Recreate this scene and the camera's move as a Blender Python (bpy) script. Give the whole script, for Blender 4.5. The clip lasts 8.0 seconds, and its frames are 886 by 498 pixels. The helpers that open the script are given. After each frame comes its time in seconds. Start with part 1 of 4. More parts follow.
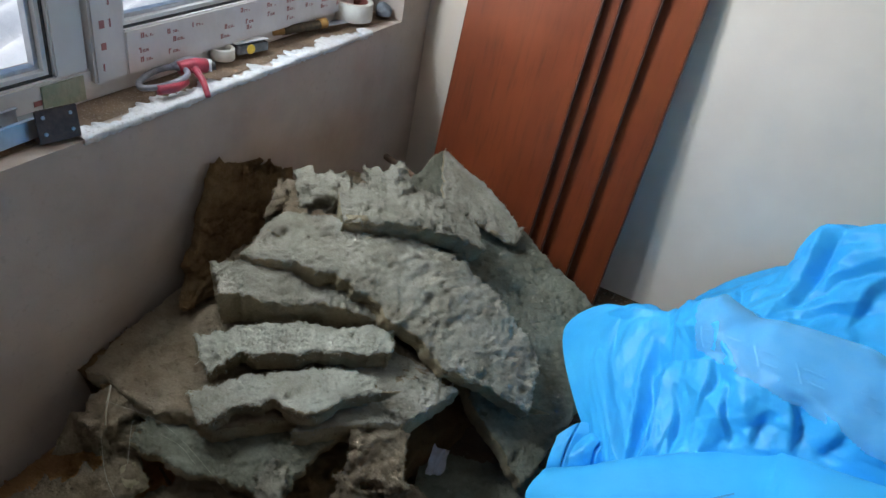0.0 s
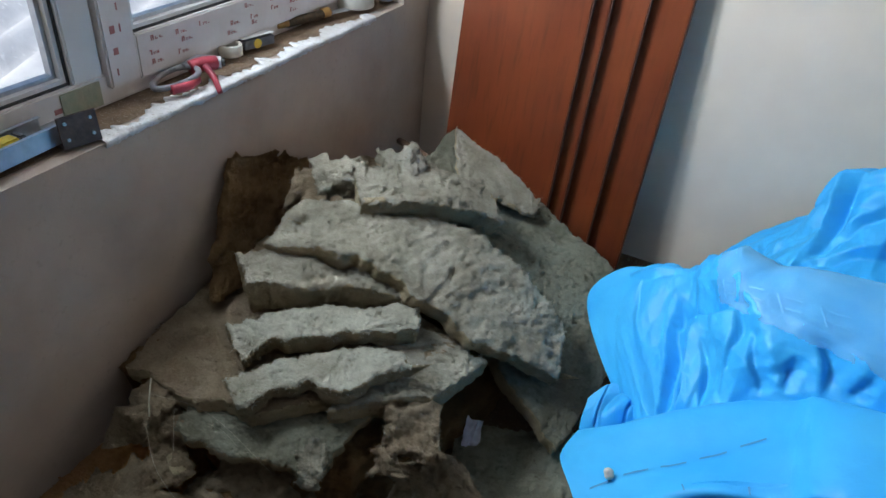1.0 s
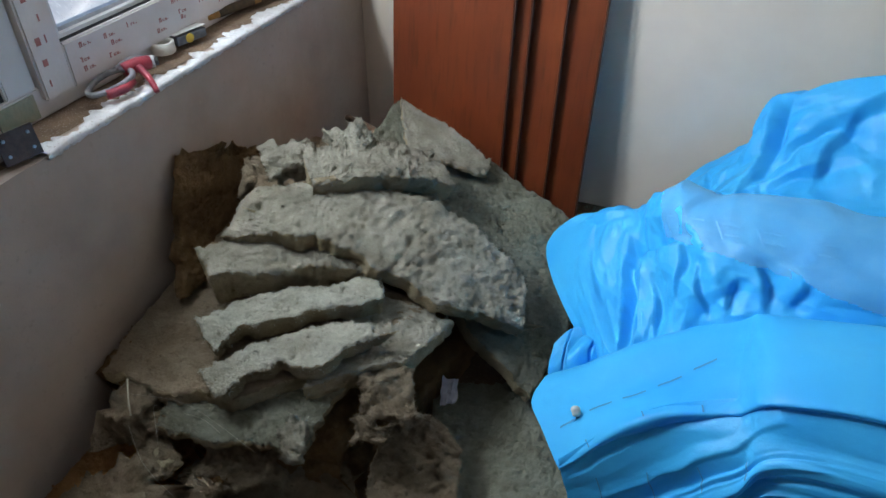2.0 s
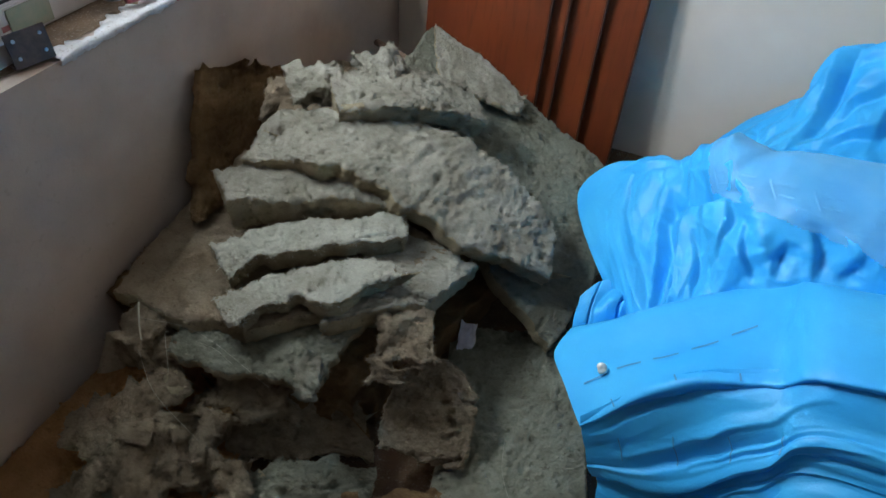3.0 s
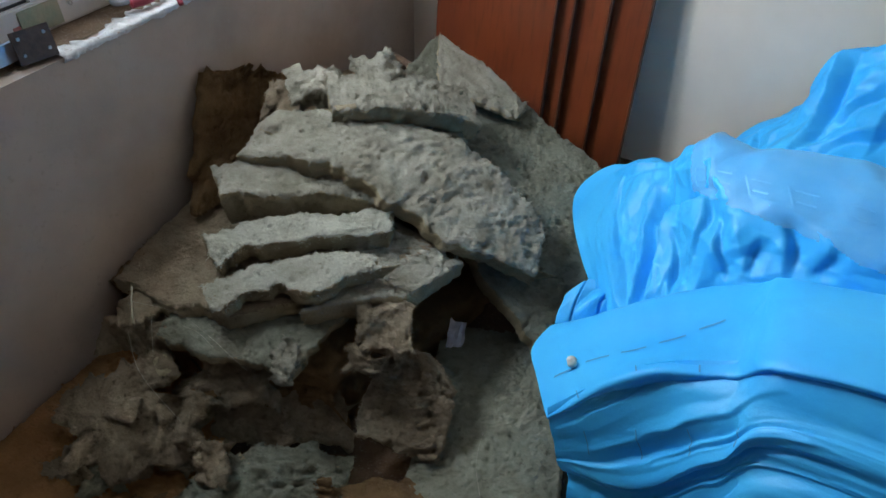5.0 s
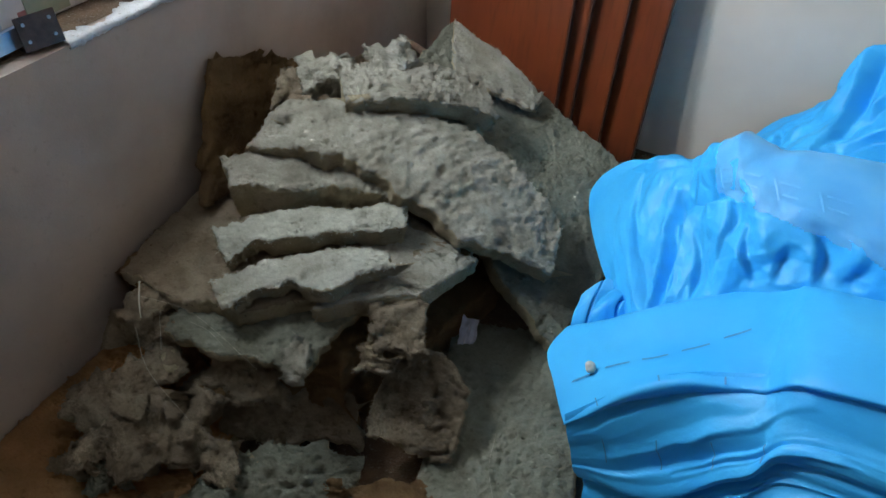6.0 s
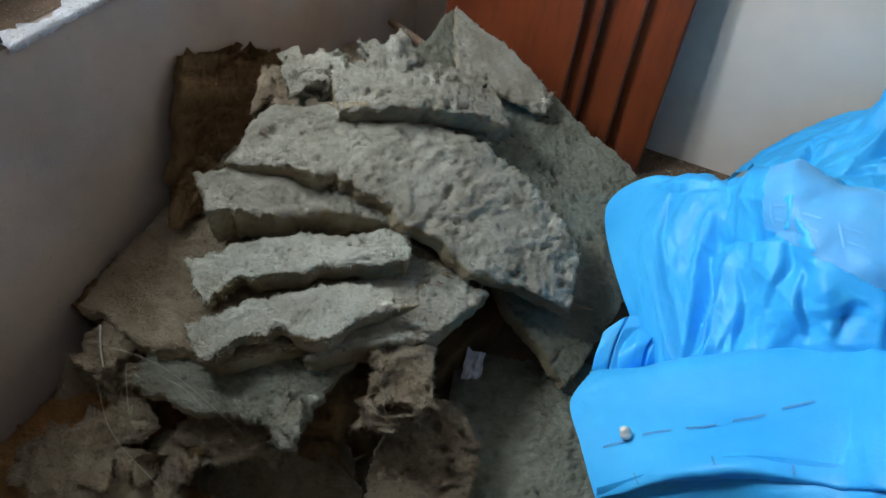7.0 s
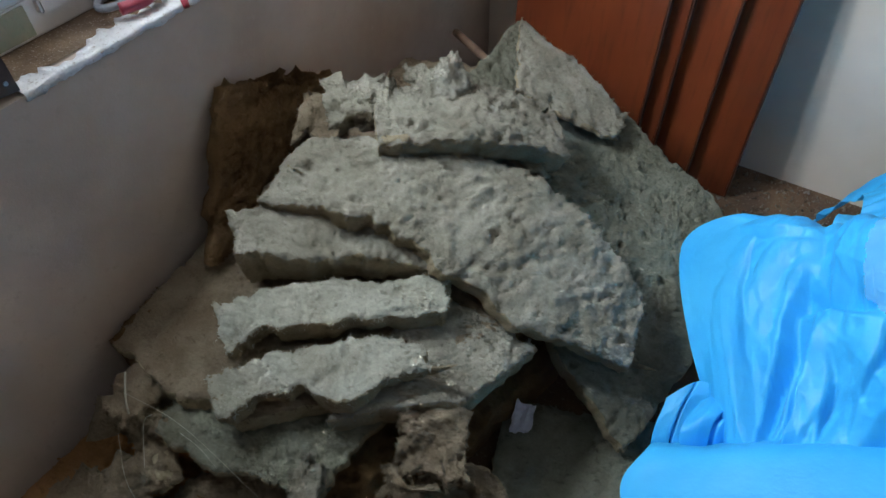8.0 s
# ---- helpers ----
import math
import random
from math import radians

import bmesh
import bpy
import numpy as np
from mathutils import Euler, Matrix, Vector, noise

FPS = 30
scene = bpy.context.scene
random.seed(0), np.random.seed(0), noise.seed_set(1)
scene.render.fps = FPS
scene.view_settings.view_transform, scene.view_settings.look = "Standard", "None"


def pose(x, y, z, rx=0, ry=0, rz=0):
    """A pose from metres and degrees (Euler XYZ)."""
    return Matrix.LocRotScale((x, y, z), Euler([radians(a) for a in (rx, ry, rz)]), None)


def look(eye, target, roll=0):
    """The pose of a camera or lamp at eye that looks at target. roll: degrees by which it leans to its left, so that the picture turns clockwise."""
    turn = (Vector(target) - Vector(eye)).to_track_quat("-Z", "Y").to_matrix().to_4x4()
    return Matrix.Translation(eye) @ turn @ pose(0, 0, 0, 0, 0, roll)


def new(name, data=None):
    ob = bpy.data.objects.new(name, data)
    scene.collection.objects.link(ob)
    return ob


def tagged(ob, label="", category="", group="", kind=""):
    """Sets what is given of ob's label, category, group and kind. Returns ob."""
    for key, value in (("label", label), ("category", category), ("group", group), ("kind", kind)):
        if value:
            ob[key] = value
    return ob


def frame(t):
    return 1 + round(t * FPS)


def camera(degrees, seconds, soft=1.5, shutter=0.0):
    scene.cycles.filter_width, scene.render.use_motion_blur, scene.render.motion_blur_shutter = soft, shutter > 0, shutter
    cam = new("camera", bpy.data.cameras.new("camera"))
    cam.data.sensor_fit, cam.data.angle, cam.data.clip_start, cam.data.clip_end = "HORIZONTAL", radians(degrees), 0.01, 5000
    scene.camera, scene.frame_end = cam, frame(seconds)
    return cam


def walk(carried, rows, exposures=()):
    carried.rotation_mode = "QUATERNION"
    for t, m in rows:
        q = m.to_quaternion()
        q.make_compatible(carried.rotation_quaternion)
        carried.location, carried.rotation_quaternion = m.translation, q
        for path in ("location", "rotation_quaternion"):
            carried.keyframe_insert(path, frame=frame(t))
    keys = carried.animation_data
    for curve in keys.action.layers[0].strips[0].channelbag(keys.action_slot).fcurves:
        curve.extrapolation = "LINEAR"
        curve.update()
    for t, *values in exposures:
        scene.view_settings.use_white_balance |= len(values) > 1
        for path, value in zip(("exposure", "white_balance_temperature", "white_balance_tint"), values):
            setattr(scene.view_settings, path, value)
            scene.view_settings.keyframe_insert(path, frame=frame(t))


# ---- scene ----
cam = camera(65.7, 8.0, soft=1.5)
PATH = [
    (0.0, (1.202, -2.529, 1.668), (0.653, -1.051, 0.608), 11.61),
    (0.5, (1.234, -2.561, 1.663), (0.622, -1.134, 0.569), 3.57),
    (1.0, (1.229, -2.561, 1.658), (0.637, -1.127, 0.561), 5.95),
    (1.5, (1.234, -2.587, 1.699), (0.669, -1.067, 0.709), 4.34),
    (2.0, (1.303, -2.579, 1.685), (0.788, -1.167, 0.523), 0.28),
    (2.2, (1.313, -2.576, 1.671), (0.760, -1.214, 0.467), 0.04),
    (3.3, (1.167, -2.505, 1.606), (0.676, -1.228, 0.288), 5.85),
    (3.5, (1.129, -2.493, 1.582), (0.625, -1.234, 0.250), 7.24),
    (4.0, (1.158, -2.440, 1.561), (0.683, -1.216, 0.188), 6.74),
    (4.5, (1.322, -2.485, 1.604), (0.708, -1.221, 0.326), 0.45),
    (5.0, (1.429, -2.520, 1.606), (0.783, -1.241, 0.357), 0.75),
    (5.2, (1.441, -2.518, 1.611), (0.751, -1.266, 0.360), -0.99),
    (6.3, (1.252, -2.433, 1.610), (0.730, -1.190, 0.271), 5.62),
    (6.5, (1.168, -2.391, 1.562), (0.739, -1.154, 0.185), 7.78),
    (7.0, (1.153, -2.283, 1.585), (0.646, -1.065, 0.217), 5.19),
    (7.5, (1.205, -2.121, 1.605), (0.441, -1.088, 0.206), -4.52),
    (8.0, (1.163, -2.047, 1.585), (0.439, -0.996, 0.177), -2.10),
]
EXPOSURES = [(0.0, 0.0), (8.0, 0.0)]
walk(cam, [(t, look(eye, target, roll)) for t, eye, target, roll in PATH], EXPOSURES)

# ---- world and light ----
world = bpy.data.worlds.new("world")
scene.world = world
world.use_nodes = True
wn = world.node_tree
sky = wn.nodes.new("ShaderNodeTexSky")
sky.sky_type, sky.sun_disc = "NISHITA", False
sky.sun_elevation, sky.sun_rotation = radians(45), radians(188)
wn.links.new(sky.outputs[0], wn.nodes["Background"].inputs[0])
wn.nodes["Background"].inputs[1].default_value = 0.15

sun = new("sun", bpy.data.lights.new("sun", "SUN"))
sun.data.energy, sun.data.angle, sun.data.color = 5.0, radians(0.6), (1.0, 0.94, 0.86)
sun.matrix_world = look((-2.0, -8.0, 8.0), (-3.2, 0.0, 0.0))

# Sky light that comes in through the upper part of the window.
day = new("window_daylight", bpy.data.lights.new("window_daylight", "AREA"))
day.data.shape, day.data.size, day.data.size_y = "RECTANGLE", 0.60, 0.62
day.data.energy, day.data.color = 84.0, (0.77, 0.885, 1.0)
day.data.spread = radians(172)
day.matrix_world = look((-0.25, -1.48, 1.80), (1.0, -1.24, 1.97))


# ---- materials ----
def material(name, rough=0.8, metal=0.0):
    m = bpy.data.materials.new(name)
    m.use_nodes = True
    b = m.node_tree.nodes["Principled BSDF"]
    b.inputs["Roughness"].default_value, b.inputs["Metallic"].default_value = rough, metal
    return m, m.node_tree, b


def mixed(tree, fac, a, b, blend="MIX"):
    n = tree.nodes.new("ShaderNodeMix")
    n.data_type, n.blend_type = "RGBA", blend
    for k, v in ((0, fac), (6, a), (7, b)):
        if hasattr(v, "links"):
            tree.links.new(v, n.inputs[k])
        else:
            n.inputs[k].default_value = v if k == 0 else (*v, 1)
    return n.outputs[2]


def noisy(tree, scale, detail=4.0, low=0.35, high=0.65, stretch=(1, 1, 1), rough=0.55):
    """A noise of that scale per metre, spread to 0..1 between low and high."""
    tc, mp = tree.nodes.new("ShaderNodeTexCoord"), tree.nodes.new("ShaderNodeMapping")
    nz, rm = tree.nodes.new("ShaderNodeTexNoise"), tree.nodes.new("ShaderNodeMapRange")
    mp.inputs["Scale"].default_value = stretch
    nz.inputs["Scale"].default_value, nz.inputs["Detail"].default_value = scale, detail
    nz.inputs["Roughness"].default_value = rough
    rm.inputs[1].default_value, rm.inputs[2].default_value = low, high
    tree.links.new(tc.outputs["Object"], mp.inputs[0])
    tree.links.new(mp.outputs[0], nz.inputs["Vector"])
    tree.links.new(nz.outputs["Fac"], rm.inputs[0])
    return rm.outputs[0]


def bumped(tree, b, heights, distance=0.003):
    last = None
    for h, strength in heights:
        n = tree.nodes.new("ShaderNodeBump")
        n.inputs["Strength"].default_value, n.inputs["Distance"].default_value = strength, distance
        tree.links.new(h, n.inputs["Height"])
        if last:
            tree.links.new(last, n.inputs["Normal"])
        last = n.outputs[0]
    tree.links.new(last, b.inputs["Normal"])


def wool(name, pale, mid, dark):
    pale, mid, dark = [[1.5 * v for v in c] for c in (pale, mid, dark)]
    m, t, b = material(name, 0.95)
    b.inputs["Specular IOR Level"].default_value = 0.15
    info = t.nodes.new("ShaderNodeObjectInfo")
    c = mixed(t, noisy(t, 9, 5, 0.38, 0.66), pale, mid)
    c = mixed(t, noisy(t, 34, 5, 0.60, 0.82, (1, 1.6, 1.6), 0.65), c, dark)
    c = mixed(t, noisy(t, 4, 3, 0.56, 0.72), c, mid)
    fibre = noisy(t, 150, 5, 0.34, 0.66, (0.8, 1.2, 1.2), 0.65)
    c = mixed(t, fibre, mixed(t, 0.2, c, dark), c)
    hue = t.nodes.new("ShaderNodeHueSaturation")
    rm = t.nodes.new("ShaderNodeMapRange")
    rm.inputs[3].default_value, rm.inputs[4].default_value = 0.88, 1.1
    t.links.new(info.outputs["Random"], rm.inputs[0])
    t.links.new(rm.outputs[0], hue.inputs["Value"])
    t.links.new(c, hue.inputs["Color"])
    t.links.new(hue.outputs[0], b.inputs["Base Color"])
    bumped(t, b, ((noisy(t, 85, 6, 0.3, 0.7, (0.8, 1.3, 1.3), 0.7), 0.8), (fibre, 0.5), (noisy(t, 330, 4, 0.3, 0.7), 0.4)), 0.010)
    return m


def painted(name, base, second, scale, rough, heights=((40, 0.25),), metal=0.0, fine=None):
    m, t, b = material(name, rough, metal)
    c = mixed(t, noisy(t, scale, 5), base, second)
    if fine:
        c = mixed(t, noisy(t, scale * 14, 3, 0.58, 0.75), c, fine)
    t.links.new(c, b.inputs["Base Color"])
    bumped(t, b, [(noisy(t, s, 5), k) for s, k in heights], 0.002)
    return m


WOOL = wool("stone_wool", (0.36, 0.335, 0.268), (0.235, 0.212, 0.16), (0.08, 0.063, 0.042))
WOOL_GREEN = wool("stone_wool_green", (0.24, 0.236, 0.178), (0.165, 0.157, 0.112), (0.058, 0.050, 0.034))
WOOL_TAN = wool("stone_wool_tan", (0.26, 0.205, 0.14), (0.175, 0.13, 0.083), (0.055, 0.038, 0.021))
# Brown wool; its dark tone also stands in for shade deep in the heap
WOOL_BROWN_SHADE = wool("stone_wool_brown_shade", (0.19, 0.115, 0.052), (0.12, 0.07, 0.032), (0.045, 0.028, 0.014))
# Lighter copy of the wool: highlights on the upper strips, put into the colour
WOOL_PALE_LIT = wool("stone_wool_pale_lit", (0.48, 0.465, 0.38), (0.33, 0.31, 0.24), (0.12, 0.10, 0.07))
WOOL_CUT = wool("stone_wool_cut_edge", (0.36, 0.30, 0.195), (0.25, 0.20, 0.125), (0.09, 0.067, 0.038))
WOOL_RUST = wool("stone_wool_rusty", (0.33, 0.17, 0.07), (0.22, 0.11, 0.045), (0.10, 0.05, 0.02))
PLASTER = painted("plaster", (0.56, 0.46, 0.385), (0.43, 0.34, 0.275), 3.0, 0.9, ((12, 0.12), (160, 0.08)), 0.0, (0.47, 0.38, 0.31))
WALLPAINT = painted("wall_paint", (0.76, 0.655, 0.54), (0.70, 0.60, 0.495), 3, 0.75, ((60, 0.12),))
WHITEPLASTER = painted("white_filler", (0.80, 0.80, 0.81), (0.66, 0.64, 0.62), 9, 0.9, ((50, 0.4), (200, 0.3)), 0.0, (0.40, 0.34, 0.29))
CEILING = painted("ceiling_paint", (0.38, 0.37, 0.355), (0.33, 0.32, 0.31), 3, 0.85)
FLOORMAT = painted("dusty_floor", (0.16, 0.09, 0.045), (0.09, 0.05, 0.03), 8, 0.85, ((40, 0.5), (200, 0.4)), 0.0, (0.24, 0.2, 0.15))
SILLMAT = painted("raw_sill", (0.24, 0.16, 0.10), (0.14, 0.09, 0.055), 14, 0.9, ((60, 0.6), (220, 0.4)), 0.0, (0.5, 0.42, 0.36))
PVC = painted("window_plastic", (0.80, 0.80, 0.80), (0.74, 0.73, 0.72), 6, 0.35, ((8, 0.05),))
FILM = painted("protective_film", (0.80, 0.76, 0.74), (0.72, 0.67, 0.64), 9, 0.3, ((25, 0.25),))
GASKET = painted("rubber_gasket", (0.03, 0.03, 0.035), (0.05, 0.05, 0.05), 30, 0.6)
SPACER = painted("spacer_bar", (0.55, 0.57, 0.6), (0.45, 0.46, 0.5), 40, 0.35, ((80, 0.1),), 0.8)
PRINT = painted("print_ink", (0.40, 0.13, 0.12), (0.48, 0.2, 0.18), 60, 0.5)
ZINC = painted("galvanised_steel", (0.58, 0.60, 0.63), (0.45, 0.47, 0.5), 25, 0.38, ((60, 0.1),), 0.9)
DARKSTEEL = painted("dark_steel", (0.09, 0.07, 0.065), (0.16, 0.11, 0.09), 40, 0.5, ((90, 0.2),), 0.6)
YELLOW = painted("yellow_plastic", (0.78, 0.55, 0.05), (0.65, 0.45, 0.06), 20, 0.45)
RED = painted("red_plastic", (0.40, 0.035, 0.055), (0.28, 0.03, 0.05), 30, 0.4)
GREYPLASTIC = painted("grey_plastic", (0.26, 0.26, 0.28), (0.13, 0.13, 0.15), 30, 0.4)
BLACK = painted("black_plastic", (0.03, 0.03, 0.035), (0.06, 0.055, 0.05), 30, 0.5)
TAPE = painted("paper_tape", (0.78, 0.75, 0.68), (0.68, 0.64, 0.56), 30, 0.8)
TAPE_CORE = painted("tape_core", (0.18, 0.04, 0.035), (0.25, 0.08, 0.05), 30, 0.8)
TAPE_DUST = painted("mixed_crumbs", (0.26, 0.22, 0.17), (0.14, 0.10, 0.07), 60, 0.9)
CARD = painted("white_card", (0.72, 0.73, 0.72), (0.55, 0.56, 0.56), 25, 0.6)
BRUSHWOOD = painted("brush_wood", (0.5, 0.28, 0.08), (0.36, 0.19, 0.05), 30, 0.5)
STICKWOOD = painted("old_stick_wood", (0.17, 0.10, 0.06), (0.11, 0.065, 0.04), 30, 0.8)
BRISTLE = painted("dark_bristle", (0.05, 0.035, 0.02), (0.09, 0.06, 0.03), 80, 0.8)
STONE = painted("grey_rubble", (0.22, 0.24, 0.27), (0.12, 0.13, 0.15), 30, 0.9, ((60, 0.6),))
GREENFOAM = painted("green_patch", (0.30, 0.36, 0.27), (0.40, 0.38, 0.28), 25, 0.85, ((60, 0.5),))
ROOFMAT = painted("weathered_roof_sheet", (0.80, 0.83, 0.86), (0.52, 0.55, 0.59), 2.2, 0.55, ((20, 0.2),), 0.2, (0.8, 0.83, 0.86))
SCRAP = painted("paper_scrap", (0.7, 0.68, 0.74), (0.55, 0.52, 0.58), 40, 0.7)
HAIR = painted("pale_fibre", (0.6, 0.57, 0.46), (0.5, 0.46, 0.35), 40, 0.6)

# Varnished orange-brown veneer with upright grain
WOOD, wt, wb = material("varnished_veneer", 0.3)
wc = mixed(wt, noisy(wt, 9, 6, 0.3, 0.7, (1, 1, 0.06)), (0.19, 0.041, 0.013), (0.125, 0.026, 0.009))
wc = mixed(wt, noisy(wt, 60, 4, 0.5, 0.8, (1, 1, 0.03)), wc, (0.08, 0.017, 0.007))
wc = mixed(wt, noisy(wt, 2.2, 3, 0.45, 0.7), wc, (0.20, 0.047, 0.015))
wt.links.new(wc, wb.inputs["Base Color"])
wb.inputs["Coat Weight"].default_value, wb.inputs["Coat Roughness"].default_value = 0.35, 0.28
bumped(wt, wb, ((noisy(wt, 80, 4, 0.3, 0.7, (1, 1, 0.03)), 0.08),), 0.002)
# Board sides that face away from the window: their shade is in the colour
WOOD_EDGE_SHADE = painted("shaded_board_edge", (0.07, 0.025, 0.012), (0.04, 0.015, 0.008), 12, 0.6)

# Thin blue polyethylene film
SHEET, st, sb = material("blue_plastic_film", 0.5)
sc = mixed(st, noisy(st, 5, 4, 0.35, 0.7), (0.035, 0.455, 0.93), (0.06, 0.535, 0.96))
st.links.new(sc, sb.inputs["Base Color"])
bumped(st, sb, ((noisy(st, 30, 3, 0.3, 0.7), 0.10), (noisy(st, 120, 3, 0.3, 0.7), 0.06)), 0.003)
thin = st.nodes.new("ShaderNodeBsdfTranslucent")
thin.inputs[0].default_value = (0.05, 0.52, 0.95, 1)
blend = st.nodes.new("ShaderNodeMixShader")
blend.inputs[0].default_value = 0.2
st.links.new(sb.outputs[0], blend.inputs[1])
st.links.new(thin.outputs[0], blend.inputs[2])
st.links.new(blend.outputs[0], st.nodes["Material Output"].inputs[0])
SHEET_INK = painted("blue_print_line", (0.05, 0.24, 0.55), (0.06, 0.28, 0.6), 40, 0.5)

VEIL, vt, vb = material("milky_film", 0.45)
vt.links.new(mixed(vt, noisy(vt, 14, 4, 0.35, 0.7), (0.18, 0.55, 0.88), (0.25, 0.61, 0.90)), vb.inputs["Base Color"])
vb.inputs["Alpha"].default_value = 0.4
bumped(vt, vb, ((noisy(vt, 45, 3, 0.3, 0.7), 0.15),), 0.003)

GLASS, gt, gb = material("window_glass", 0.02)
gb.inputs["Transmission Weight"].default_value, gb.inputs["IOR"].default_value = 1.0, 1.05
gt.links.new(mixed(gt, noisy(gt, 12, 5, 0.5, 0.75), (1, 1, 1), (0.86, 0.88, 0.9)), gb.inputs["Base Color"])


# ---- mesh helpers ----
def under(ob, parent):
    """Makes ob a part of parent and keeps it where it is."""
    if parent:
        ob.parent = parent
        m, up = parent.matrix_basis.copy(), parent
        while up.parent:
            m = up.parent.matrix_basis @ up.matrix_parent_inverse @ m
            up = up.parent
        ob.matrix_parent_inverse = m.inverted()
    return ob


def mesh_part(name, verts, faces, mat, parent=None, label="", smooth=True):
    me = bpy.data.meshes.new(name)
    me.from_pydata([tuple(v) for v in verts], [], faces)
    me.materials.append(mat)
    if smooth:
        me.polygons.foreach_set("use_smooth", [True] * len(me.polygons))
    me.update()
    return tagged(under(new(name, me), parent), label)


def part(name, bm, mat, parent=None, label="", smooth=False):
    me = bpy.data.meshes.new(name)
    bmesh.ops.recalc_face_normals(bm, faces=bm.faces)
    bm.to_mesh(me)
    bm.free()
    me.materials.append(mat)
    if smooth:
        me.polygons.foreach_set("use_smooth", [True] * len(me.polygons))
    return tagged(under(new(name, me), parent), label)


def box(lo, hi, bevel=0.0, bm=None, m=None):
    bm = bm or bmesh.new()
    made = bmesh.ops.create_cube(bm, size=1)["verts"]
    for v in made:
        v.co = Vector([l + (c + 0.5) * (h - l) for l, h, c in zip(lo, hi, v.co)])
    if bevel:
        edges = list({e for v in made for e in v.link_edges})
        made = list({v for f in bmesh.ops.bevel(bm, geom=edges, offset=bevel, segments=2, affect="EDGES")["faces"] for v in f.verts} | {v for v in made if v.is_valid})
    if m:
        bmesh.ops.transform(bm, matrix=m, verts=[v for v in made if v.is_valid])
    return bm


def thing(name, at, label, category, group="", kind=""):
    ob = new(name)
    ob.location = at
    ob.empty_display_size = 0.05
    return tagged(ob, label, category, group, kind)


def rail(points, n):
    """n points along a smooth curve through the given points."""
    p = np.array(points, float)
    p = np.vstack([2 * p[0] - p[1], p, 2 * p[-1] - p[-2]])
    out = []
    for t in np.linspace(0, len(p) - 3 - 1e-6, n):
        k, f = int(t), t - int(t)
        a, b, c, d = p[k : k + 4]
        out.append(0.5 * (2 * b + (c - a) * f + (2 * a - 5 * b + 4 * c - d) * f * f + (3 * b - a - 3 * c + d) * f**3))
    return np.array(out)


def fbm(v, scale, octaves=4):
    return noise.fractal(Vector(v) * scale, 0.9, 2.1, octaves)


